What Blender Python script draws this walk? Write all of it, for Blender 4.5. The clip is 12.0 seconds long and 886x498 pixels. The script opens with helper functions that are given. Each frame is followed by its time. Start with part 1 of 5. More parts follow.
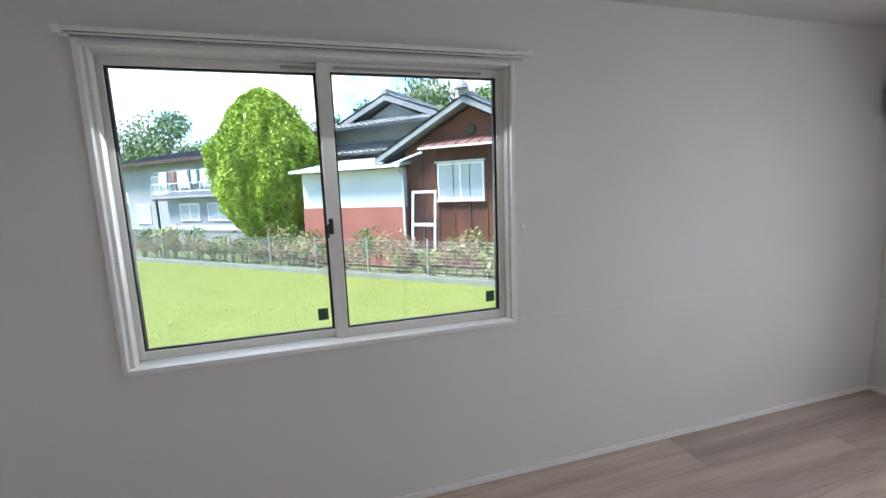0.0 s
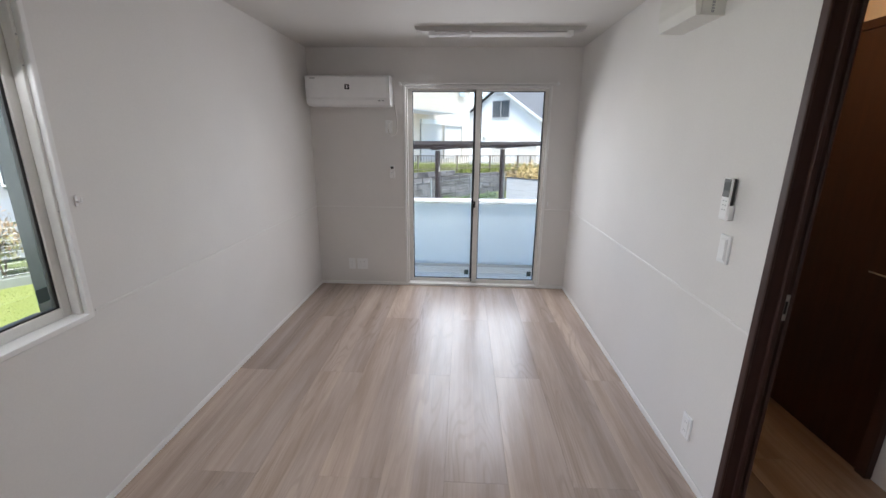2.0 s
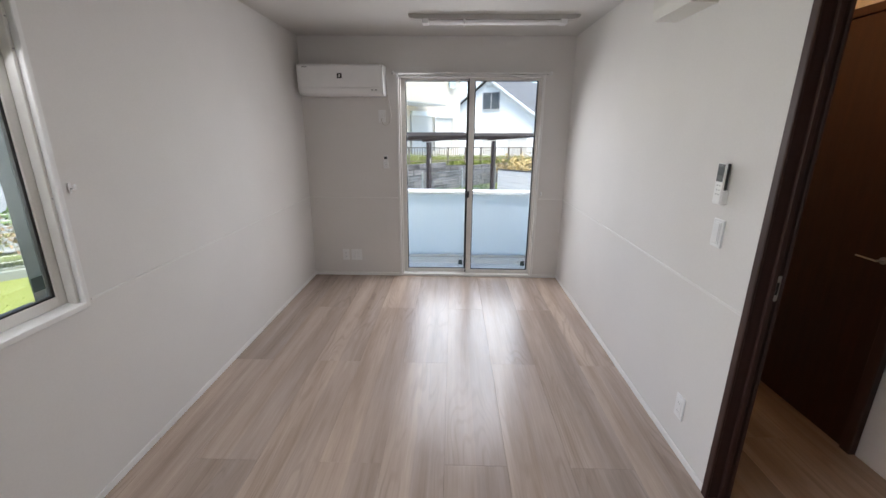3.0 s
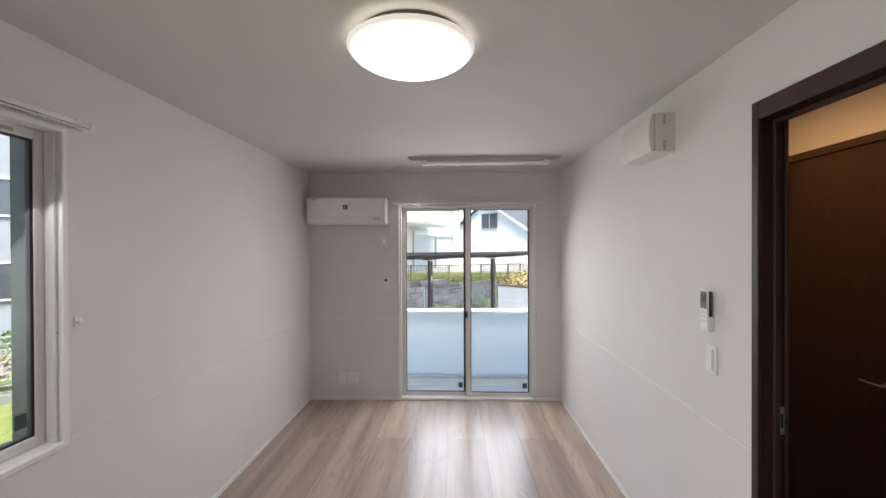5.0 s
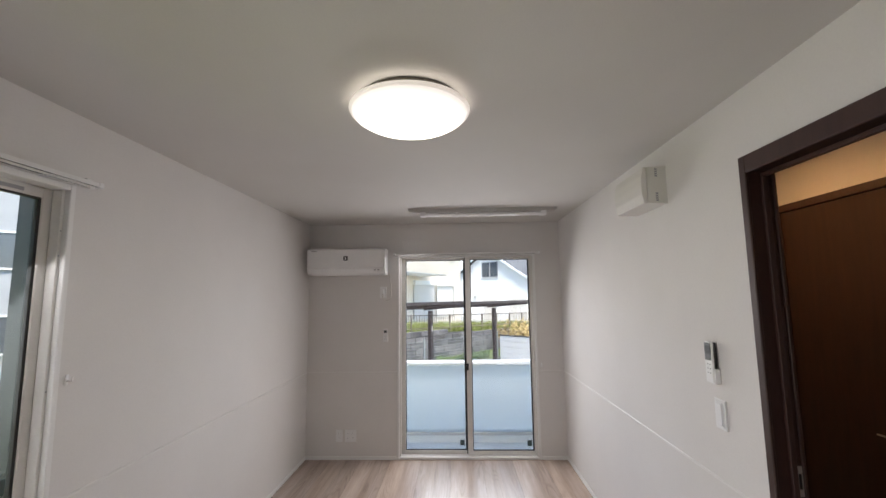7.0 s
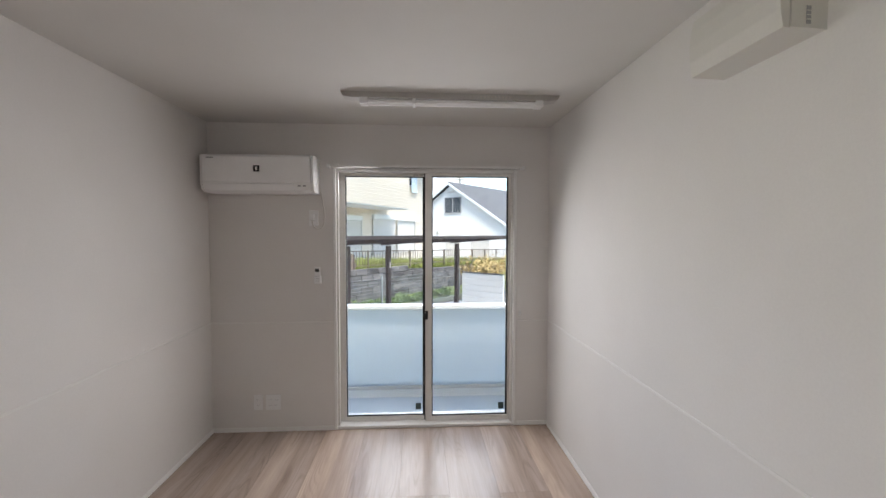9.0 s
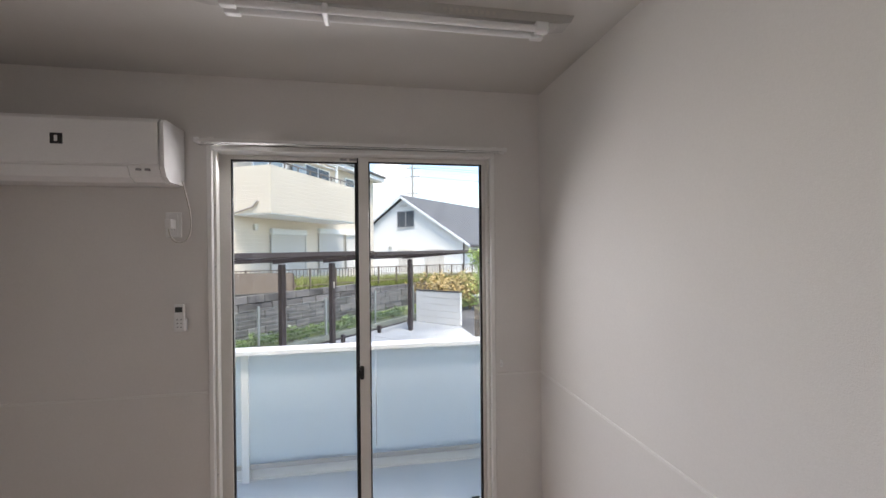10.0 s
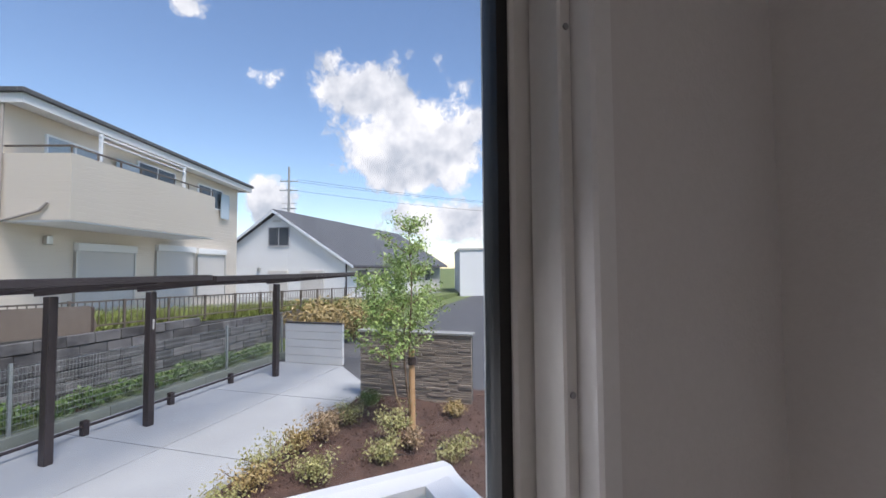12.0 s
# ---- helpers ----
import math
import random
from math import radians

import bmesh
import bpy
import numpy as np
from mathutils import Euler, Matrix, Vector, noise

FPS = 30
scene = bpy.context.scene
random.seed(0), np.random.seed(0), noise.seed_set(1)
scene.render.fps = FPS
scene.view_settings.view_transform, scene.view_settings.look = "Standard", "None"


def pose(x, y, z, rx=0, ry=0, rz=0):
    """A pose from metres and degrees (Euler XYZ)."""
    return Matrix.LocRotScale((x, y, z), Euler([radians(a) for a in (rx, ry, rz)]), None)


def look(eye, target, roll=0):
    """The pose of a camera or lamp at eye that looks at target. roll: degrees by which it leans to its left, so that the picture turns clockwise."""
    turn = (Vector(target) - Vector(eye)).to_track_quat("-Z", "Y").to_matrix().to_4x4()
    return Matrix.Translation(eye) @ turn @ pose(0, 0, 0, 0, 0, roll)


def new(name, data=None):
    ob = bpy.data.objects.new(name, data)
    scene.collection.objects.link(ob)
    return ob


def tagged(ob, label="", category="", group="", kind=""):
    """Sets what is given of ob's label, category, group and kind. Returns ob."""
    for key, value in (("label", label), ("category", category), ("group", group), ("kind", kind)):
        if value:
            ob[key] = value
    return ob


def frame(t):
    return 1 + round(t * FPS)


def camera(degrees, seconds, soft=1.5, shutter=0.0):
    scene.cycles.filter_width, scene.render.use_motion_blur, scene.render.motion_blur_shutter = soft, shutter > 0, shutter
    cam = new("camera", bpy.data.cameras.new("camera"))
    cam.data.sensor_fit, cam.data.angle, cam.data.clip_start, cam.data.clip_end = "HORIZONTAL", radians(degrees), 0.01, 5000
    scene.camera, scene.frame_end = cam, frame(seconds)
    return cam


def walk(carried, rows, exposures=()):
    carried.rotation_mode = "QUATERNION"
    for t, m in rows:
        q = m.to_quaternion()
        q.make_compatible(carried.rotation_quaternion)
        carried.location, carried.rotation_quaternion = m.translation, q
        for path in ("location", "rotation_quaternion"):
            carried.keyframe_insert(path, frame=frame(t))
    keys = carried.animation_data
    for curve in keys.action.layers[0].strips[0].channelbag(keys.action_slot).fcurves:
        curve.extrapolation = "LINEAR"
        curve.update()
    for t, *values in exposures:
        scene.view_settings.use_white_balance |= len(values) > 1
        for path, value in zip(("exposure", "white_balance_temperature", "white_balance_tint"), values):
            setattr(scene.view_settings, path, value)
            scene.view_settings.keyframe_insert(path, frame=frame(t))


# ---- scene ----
cam = camera(94.3, 12.0)
PATH = [
    (0, (0.396, 0.575, 1.521), (0.931, 2.481, 1.236), -2.2),
    (0.5, (0.282, 0.884, 1.595), (1.554, 2.4, 1.306), -0.8),
    (1, (0.106, 1.035, 1.584), (1.918, 1.828, 1.284), -0.1),
    (1.5, (-0.096, 0.938, 1.561), (1.847, 1.197, 1.165), 0.4),
    (2, (-0.232, 0.867, 1.577), (1.695, 0.958, 1.052), 0.5),
    (2.5, (-0.252, 0.917, 1.55), (1.667, 0.964, 0.988), 0.5),
    (4.3, (-0.264, 0.841, 1.573), (1.689, 0.894, 1.144), 0.3),
    (4.5, (-0.275, 0.847, 1.598), (1.701, 0.906, 1.295), 0.0),
    (5, (-0.301, 0.862, 1.62), (1.698, 0.922, 1.609), -0.2),
    (5.5, (-0.307, 0.86, 1.629), (1.685, 0.918, 1.793), -0.5),
    (6, (-0.306, 0.856, 1.63), (1.679, 0.912, 1.866), -0.8),
    (6.5, (-0.308, 0.855, 1.631), (1.675, 0.912, 1.883), -0.8),
    (7, (-0.309, 0.854, 1.634), (1.677, 0.914, 1.86), -0.7),
    (7.2, (-0.309, 0.855, 1.633), (1.68, 0.909, 1.839), -0.6),
    (9, (0.771, 0.811, 1.569), (2.766, 0.691, 1.487), 0.1),
    (9.5, (1.304, 0.791, 1.561), (3.291, 0.572, 1.506), -0.2),
    (10, (1.858, 0.691, 1.559), (3.828, 0.347, 1.549), -0.5),
    (10.5, (2.464, 0.622, 1.564), (4.406, 0.148, 1.602), -0.8),
    (11, (3.024, 0.525, 1.583), (4.921, -0.104, 1.67), -1.1),
    (11.5, (3.435, 0.419, 1.589), (5.283, -0.34, 1.686), -0.6),
    (12, (3.777, 0.297, 1.574), (5.571, -0.583, 1.662), -0.4),
]
EXPOSURES = [(0.0, 1.53, 6050, 11), (0.6, 1.42, 5950, 11), (1.0, 1.33, 5900, 12), (2.0, 1.60, 6350, 13), (4.5, 1.64, 6550, 14), (6.0, 1.58, 6700, 15), (7.0, 1.56, 6700, 15), (9.0, 1.48, 6700, 14), (10.5, 1.10, 6800, 18), (11.2, 0.92, 6800, 21), (11.6, 0.74, 6700, 22), (12.0, 0.40, 6400, 20)]
walk(cam, [(t, look(eye, target, roll)) for t, eye, target, roll in PATH], EXPOSURES)

# ---------------- world, sun, lights ----------------
world = bpy.data.worlds.new("sky")
scene.world = world
world.use_nodes = True
wn = world.node_tree
sky = wn.nodes.new("ShaderNodeTexSky")
sky.sky_type = "NISHITA"
sky.sun_disc = False
SUN_EL, SUN_AZ = radians(60), radians(198)
sky.sun_elevation, sky.sun_rotation = SUN_EL, radians(90) - SUN_AZ
sky.air_density, sky.dust_density, sky.ozone_density = 1.15, 0.05, 3.2
back = wn.nodes["Background"]
back.inputs["Strength"].default_value = 0.15
wn.links.new(sky.outputs["Color"], back.inputs["Color"])

sun = new("sun", bpy.data.lights.new("sun", "SUN"))
sun.data.energy, sun.data.angle, sun.data.color = 4.6, radians(20), (1.0, 0.95, 0.88)
sun_way = Vector((math.cos(SUN_AZ) * math.cos(SUN_EL), math.sin(SUN_AZ) * math.cos(SUN_EL), math.sin(SUN_EL)))
sun.matrix_world = look(sun_way * 40, (0, 0, 0))


def area_lamp(name, eye, target, sx, sy, power, colour, spread):
    ob = new(name, bpy.data.lights.new(name, "AREA"))
    ob.data.shape, ob.data.size, ob.data.size_y, ob.data.energy, ob.data.color = "RECTANGLE", sx, sy, power, colour
    ob.data.spread = radians(spread)
    ob.matrix_world = look(eye, target)
    return ob


area_lamp("daylight_door", (4.34, 0.75, 1.35), (1.9, 1.15, -0.18), 1.25, 1.7, 10.9, (0.98, 0.985, 1.0), 162)
area_lamp("daylight_window", (0.42, 2.72, 1.50), (0.45, 0.6, -0.6), 1.6, 1.2, 8.0, (0.96, 0.98, 1.0), 165)

# ---------------- helpers ----------------
OUT = Matrix.Rotation(radians(-42), 4, "Z")
HOUSE = Matrix.Translation((17.6, 4.9, 0)) @ Matrix.Rotation(radians(-25.5), 4, "Z")


def box(bm, x0, y0, z0, x1, y1, z1, bevel=0.0, segments=1):
    r = bmesh.ops.create_cube(bm, size=1.0)
    vs = r["verts"]
    for v in vs:
        v.co = Vector(((x0 + x1) / 2 + v.co.x * (x1 - x0), (y0 + y1) / 2 + v.co.y * (y1 - y0), (z0 + z1) / 2 + v.co.z * (z1 - z0)))
    if bevel > 0:
        es = list({e for v in vs for e in v.link_edges})
        bmesh.ops.bevel(bm, geom=es, offset=bevel, segments=segments, affect="EDGES", profile=0.6)
    return bm


def boxed(*dims, bevel=0.0, segments=1):
    return box(bmesh.new(), *dims, bevel=bevel, segments=segments)


def tube(bm, a, b, r0, r1=None, sides=10):
    a, b = Vector(a), Vector(b)
    r1 = r0 if r1 is None else r1
    q = (b - a).to_track_quat("Z", "Y").to_matrix().to_4x4()
    bmesh.ops.create_cone(bm, cap_ends=True, segments=sides, radius1=r0, radius2=r1, depth=(b - a).length,
                          matrix=Matrix.Translation((a + b) / 2) @ q)
    return bm


def tubed(*a, **k):
    return tube(bmesh.new(), *a, **k)


def prism(bm, profile, axis, lo, hi):
    """Extrudes a closed 2D profile along an axis ('x', 'y' or 'z')."""
    def at(p, w):
        return {"x": (w, p[0], p[1]), "y": (p[0], w, p[1]), "z": (p[0], p[1], w)}[axis]
    a = [bm.verts.new(at(p, lo)) for p in profile]
    b = [bm.verts.new(at(p, hi)) for p in profile]
    bm.faces.new(a)
    bm.faces.new(b[::-1])
    n = len(a)
    for i in range(n):
        bm.faces.new((a[i], b[i], b[(i + 1) % n], a[(i + 1) % n]))
    bmesh.ops.recalc_face_normals(bm, faces=bm.faces[:])
    return bm


def lathe(bm, profile, sides=48, centre=(0, 0)):
    rings = []
    for r, z in profile:
        if r < 1e-5:
            rings.append([bm.verts.new((centre[0], centre[1], z))])
        else:
            rings.append([bm.verts.new((centre[0] + r * math.cos(2 * math.pi * i / sides), centre[1] + r * math.sin(2 * math.pi * i / sides), z)) for i in range(sides)])
    for p, q in zip(rings, rings[1:]):
        for i in range(sides):
            j = (i + 1) % sides
            vs = []
            for v in (p[i % len(p)], p[j % len(p)], q[j % len(q)], q[i % len(q)]):
                if v not in vs:
                    vs.append(v)
            if len(vs) > 2:
                bm.faces.new(vs)
    bmesh.ops.recalc_face_normals(bm, faces=bm.faces[:])
    return bm


def finish(name, bm, mat, smooth=False):
    me = bpy.data.meshes.new(name)
    bm.to_mesh(me)
    bm.free()
    me.materials.append(mat)
    if smooth:
        for p in me.polygons:
            p.use_smooth = True
    return new(name, me)


def part(name, bm, mat, parent, label="", smooth=False):
    ob = finish(name, bm, mat, smooth)
    ob.parent = parent
    return tagged(ob, label=label)


def thing(name, m, label, category, group=""):
    ob = new(name)
    ob.empty_display_size = 0.1
    ob.matrix_world = m
    return tagged(ob, label=label, category=category, group=group)


def single(name, bm, mat, label, category, m=None, smooth=False, group=""):
    ob = finish(name, bm, mat, smooth)
    if m is not None:
        ob.matrix_world = m
    return tagged(ob, label=label, category=category, group=group)


def struct(name, bm, mat, label="", m=None):
    ob = finish(name, bm, mat)
    if m is not None:
        ob.matrix_world = m
    return tagged(ob, label=label, kind="structure")


def raw(name, verts, faces, mat, m=None):
    me = bpy.data.meshes.new(name)
    me.from_pydata(verts, [], faces)
    me.materials.append(mat)
    ob = new(name, me)
    if m is not None:
        ob.matrix_world = m
    return ob


def uv(u, v, z=0.0, turn=0.0):
    return OUT @ pose(u, v, z, 0, 0, turn)


# ---------------- materials ----------------
def material(name):
    m = bpy.data.materials.new(name)
    m.use_nodes = True
    nt = m.node_tree
    return m, nt, nt.nodes["Principled BSDF"]


def node(nt, kind, **inputs):
    n = nt.nodes.new(kind)
    for k, v in inputs.items():
        n.inputs[k.replace("_", " ")].default_value = v
    return n


def coords(nt, scale=(1, 1, 1), per_object=False):
    tc = nt.nodes.new("ShaderNodeTexCoord")
    mp = nt.nodes.new("ShaderNodeMapping")
    mp.inputs["Scale"].default_value = scale
    nt.links.new(tc.outputs["Object"], mp.inputs["Vector"])
    if per_object:
        info = nt.nodes.new("ShaderNodeObjectInfo")
        mul = node(nt, "ShaderNodeMath")
        mul.operation = "MULTIPLY"
        mul.inputs[1].default_value = 37.0
        comb = nt.nodes.new("ShaderNodeCombineXYZ")
        nt.links.new(info.outputs["Random"], mul.inputs[0])
        for ax in ("X", "Y", "Z"):
            nt.links.new(mul.outputs[0], comb.inputs[ax])
        nt.links.new(comb.outputs[0], mp.inputs["Location"])
    return mp.outputs["Vector"]


def noise_of(nt, vec, scale, detail=4.0, rough=0.55):
    n = node(nt, "ShaderNodeTexNoise", Scale=scale, Detail=detail, Roughness=rough)
    nt.links.new(vec, n.inputs["Vector"])
    return n.outputs["Fac"]


def ramp(nt, fac, stops):
    r = nt.nodes.new("ShaderNodeValToRGB")
    el = r.color_ramp.elements
    while len(el) < len(stops):
        el.new(0.5)
    for e, (p, c) in zip(el, stops):
        e.position, e.color = p, (*c, 1) if len(c) == 3 else c
    nt.links.new(fac, r.inputs["Fac"])
    return r.outputs["Color"]


def mixed(nt, fac, a, b, mode="MIX"):
    m = nt.nodes.new("ShaderNodeMix")
    m.data_type, m.blend_type = "RGBA", mode
    for sock, val in ((m.inputs[0], fac), (m.inputs[6], a), (m.inputs[7], b)):
        if isinstance(val, (int, float)):
            sock.default_value = val
        elif isinstance(val, tuple):
            sock.default_value = (*val, 1)
        else:
            nt.links.new(val, sock)
    return m.outputs[2]


def bump(nt, fac, bsdf, strength, distance=0.01):
    b = node(nt, "ShaderNodeBump", Strength=strength, Distance=distance)
    nt.links.new(fac, b.inputs["Height"])
    nt.links.new(b.outputs["Normal"], bsdf.inputs["Normal"])


def surface(name, low, high, scale=6.0, fine=80.0, rough=0.6, relief=0.1, relief_scale=None, stretch=(1, 1, 1), metal=0.0, depth=0.01, island=0.0, per_object=0.0, coat=0.0):
    """A two-scale surface: broad mottling between two colours, fine grain and relief."""
    m, nt, b = material(name)
    vec = coords(nt, stretch, per_object > 0)
    broad, grain = noise_of(nt, vec, scale), noise_of(nt, vec, fine, 2.0)
    mix = nt.nodes.new("ShaderNodeMath")
    mix.operation = "MULTIPLY_ADD"
    mix.inputs[1].default_value = 0.35
    half = nt.nodes.new("ShaderNodeMath")
    half.operation = "MULTIPLY"
    half.inputs[1].default_value = 0.65
    nt.links.new(broad, half.inputs[0])
    nt.links.new(grain, mix.inputs[0])
    nt.links.new(half.outputs[0], mix.inputs[2])
    col = ramp(nt, mix.outputs[0], [(0.32, low), (0.68, high)])
    if island or per_object:
        src = nt.nodes.new("ShaderNodeObjectInfo" if per_object else "ShaderNodeNewGeometry")
        rnd = src.outputs["Random"] if per_object else src.outputs["Random Per Island"]
        amt = max(island, per_object)
        shade = ramp(nt, rnd, [(0.0, (1 - amt,) * 3), (1.0, (1 + amt * 0.6,) * 3)])
        col = mixed(nt, 1.0, col, shade, "MULTIPLY")
    nt.links.new(col, b.inputs["Base Color"])
    b.inputs["Roughness"].default_value, b.inputs["Metallic"].default_value = rough, metal
    b.inputs["Coat Weight"].default_value = coat
    if relief:
        bump(nt, noise_of(nt, vec, relief_scale or fine, 3.0), b, relief, depth)
    return m


def plank_material(name, dark, mid, light, rough):
    """Wide boards printed as two strips each: contour-like cathedral figure, fine pores, strips and boards of uneven tone."""
    m, nt, b = material(name)
    wave = noise_of(nt, coords(nt, (0.5, 5.0, 1), True), 1.6, 5.0, 0.6)
    streak = noise_of(nt, coords(nt, (0.7, 26, 1), True), 1.0, 4.0, 0.6)
    fine = noise_of(nt, coords(nt, (5, 170, 1), True), 1.0, 3.0)
    field = noise_of(nt, coords(nt, (0.55, 4.2, 1), True), 1.0, 2.5, 0.45)
    turns, rings = nt.nodes.new("ShaderNodeMath"), nt.nodes.new("ShaderNodeMath")
    turns.operation, rings.operation = "MULTIPLY", "SINE"
    turns.inputs[1].default_value = 150.0
    nt.links.new(field, turns.inputs[0])
    nt.links.new(turns.outputs[0], rings.inputs[0])
    figure = ramp(nt, rings.outputs[0], [(0.25, (0, 0, 0)), (0.95, (1, 1, 1))])
    where = ramp(nt, noise_of(nt, coords(nt, (0.6, 3.6, 1), True), 1.5, 2.0), [(0.47, (0, 0, 0)), (0.62, (0.30, 0.30, 0.30))])
    lines = mixed(nt, 1.0, figure, where, "MULTIPLY")
    info = nt.nodes.new("ShaderNodeObjectInfo")
    tone = ramp(nt, info.outputs["Random"], [(0.0, (0.85, 0.85, 0.86)), (1.0, (1.09, 1.08, 1.06))])
    tc, sep, step = nt.nodes.new("ShaderNodeTexCoord"), nt.nodes.new("ShaderNodeSeparateXYZ"), nt.nodes.new("ShaderNodeMath")
    step.operation = "GREATER_THAN"
    step.inputs[1].default_value = 0.15
    nt.links.new(tc.outputs["Object"], sep.inputs[0])
    nt.links.new(sep.outputs["Y"], step.inputs[0])
    strip = ramp(nt, step.outputs[0], [(0.0, (0.95, 0.95, 0.96)), (1.0, (1.05, 1.04, 1.03))])
    col = ramp(nt, wave, [(0.36, dark), (0.5, mid), (0.64, light)])
    col = mixed(nt, 0.28, col, ramp(nt, streak, [(0.35, dark), (0.65, light)]))
    col = mixed(nt, lines, col, tuple(0.62 * c for c in dark))
    col = mixed(nt, 0.10, col, ramp(nt, fine, [(0.35, tuple(0.5 * c for c in dark)), (0.65, light)]))
    col = mixed(nt, 1.0, col, tone, "MULTIPLY")
    col = mixed(nt, 1.0, col, strip, "MULTIPLY")
    nt.links.new(col, b.inputs["Base Color"])
    b.inputs["Roughness"].default_value = rough
    bump(nt, wave, b, 0.05, 0.002)
    return m


def leaf_material(name, dark, light):
    m, nt, b = material(name)
    geo = nt.nodes.new("ShaderNodeNewGeometry")
    patch = noise_of(nt, coords(nt), 1.3, 3.0)
    col = ramp(nt, geo.outputs["Random Per Island"], [(0.0, dark), (1.0, light)])
    col = mixed(nt, 0.45, col, ramp(nt, patch, [(0.35, dark), (0.65, light)]))
    nt.links.new(col, b.inputs["Base Color"])
    b.inputs["Roughness"].default_value = 0.5
    b.inputs["Transmission Weight"].default_value = 0.0
    b.inputs["Subsurface Weight"].default_value = 0.0
    return m


def glass_material():
    m, nt, b = material("window_glass")
    nt.nodes.remove(b)
    clear, gloss = nt.nodes.new("ShaderNodeBsdfTransparent"), node(nt, "ShaderNodeBsdfGlossy", Roughness=0.01)
    clear.inputs["Color"].default_value = (0.95, 0.97, 0.96, 1)
    fres, mix = node(nt, "ShaderNodeFresnel", IOR=1.35), nt.nodes.new("ShaderNodeMixShader")
    nt.links.new(fres.outputs[0], mix.inputs[0])
    nt.links.new(clear.outputs[0], mix.inputs[1])
    nt.links.new(gloss.outputs[0], mix.inputs[2])
    nt.links.new(mix.outputs[0], nt.nodes["Material Output"].inputs["Surface"])
    return m


def glowing(name, colour, strength):
    m, nt, b = material(name)
    b.inputs["Base Color"].default_value = (0.85, 0.85, 0.85, 1)
    b.inputs["Emission Color"].default_value = (*colour, 1)
    b.inputs["Emission Strength"].default_value = strength
    b.inputs["Roughness"].default_value = 0.4
    return m


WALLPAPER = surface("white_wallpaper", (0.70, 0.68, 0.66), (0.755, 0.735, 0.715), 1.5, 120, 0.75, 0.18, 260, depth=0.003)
# Same white paper as the walls; the ceiling's shade is put into the colour.
SHADED_CEILING = surface("shaded_ceiling_paper", (0.60, 0.585, 0.56), (0.65, 0.635, 0.61), 1.2, 140, 0.8, 0.2, 220, depth=0.003)
TRIM = surface("white_trim", (0.78, 0.775, 0.76), (0.84, 0.835, 0.82), 3, 90, 0.4, 0.03)
DADO = surface("white_dado_strip", (0.745, 0.73, 0.71), (0.79, 0.775, 0.755), 3, 90, 0.45, 0.03)
PVC = surface("ivory_sash_resin", (0.70, 0.685, 0.65), (0.77, 0.755, 0.72), 4, 100, 0.35, 0.03)
WHITE_PLASTIC = surface("white_plastic", (0.80, 0.80, 0.80), (0.86, 0.86, 0.86), 5, 120, 0.28, 0.02, coat=0.2)
VENT_WHITE = surface("ivory_vent_plastic", (0.66, 0.645, 0.60), (0.71, 0.695, 0.65), 5, 120, 0.45, 0.02)
RACK_GREY = surface("pale_grey_rack_metal", (0.45, 0.435, 0.415), (0.52, 0.505, 0.485), 4, 100, 0.45, 0.02)
GREY_PLASTIC = surface("grey_plastic", (0.30, 0.30, 0.31), (0.38, 0.38, 0.39), 5, 120, 0.4, 0.03)
BLACK_PLASTIC = surface("black_plastic", (0.012, 0.012, 0.013), (0.025, 0.025, 0.026), 6, 120, 0.35, 0.03)
LCD = surface("liquid_crystal", (0.045, 0.05, 0.05), (0.07, 0.075, 0.075), 6, 60, 0.2, 0.0)
GASKET = surface("black_gasket", (0.01, 0.01, 0.01), (0.02, 0.02, 0.02), 10, 100, 0.6, 0.05)
ALU_DARK = surface("dark_grey_aluminium", (0.022, 0.028, 0.031), (0.034, 0.042, 0.046), 3, 100, 0.45, 0.03, metal=0.3)
STICKER = surface("teal_sticker", (0.045, 0.08, 0.075), (0.06, 0.10, 0.095), 8, 90, 0.5, 0.0)
STEEL = surface("brushed_steel", (0.45, 0.44, 0.42), (0.58, 0.57, 0.55), 4, 140, 0.35, 0.05, metal=1.0)
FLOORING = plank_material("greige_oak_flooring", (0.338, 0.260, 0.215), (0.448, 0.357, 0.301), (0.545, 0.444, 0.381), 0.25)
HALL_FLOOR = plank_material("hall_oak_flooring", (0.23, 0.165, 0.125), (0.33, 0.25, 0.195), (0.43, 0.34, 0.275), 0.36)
SUBFLOOR = surface("joint_shadow", (0.10, 0.075, 0.055), (0.14, 0.10, 0.08), 5, 60, 0.8, 0.1)
WALNUT = surface("dark_walnut_laminate", (0.019, 0.006, 0.004), (0.044, 0.014, 0.008), 2.2, 30, 0.34, 0.06, stretch=(14, 14, 1.2), depth=0.002)
WALNUT_FRAME = surface("walnut_frame_film", (0.030, 0.011, 0.008), (0.052, 0.021, 0.016), 2.2, 30, 0.5, 0.05, stretch=(14, 14, 1.2), depth=0.002)
GLASS = glass_material()
LAMP_GLOW = glowing("lamp_diffuser", (1.0, 0.95, 0.87), 2.7)
lamp_nodes = LAMP_GLOW.node_tree
spot, reach = lamp_nodes.nodes.new("ShaderNodeTexCoord"), lamp_nodes.nodes.new("ShaderNodeVectorMath")
flat = lamp_nodes.nodes.new("ShaderNodeVectorMath")
flat.operation, reach.operation = "MULTIPLY", "LENGTH"
flat.inputs[1].default_value = (4, 4, 0)
lamp_nodes.links.new(spot.outputs["Object"], flat.inputs[0])
lamp_nodes.links.new(flat.outputs[0], reach.inputs[0])
power = lamp_nodes.nodes.new("ShaderNodeMath")
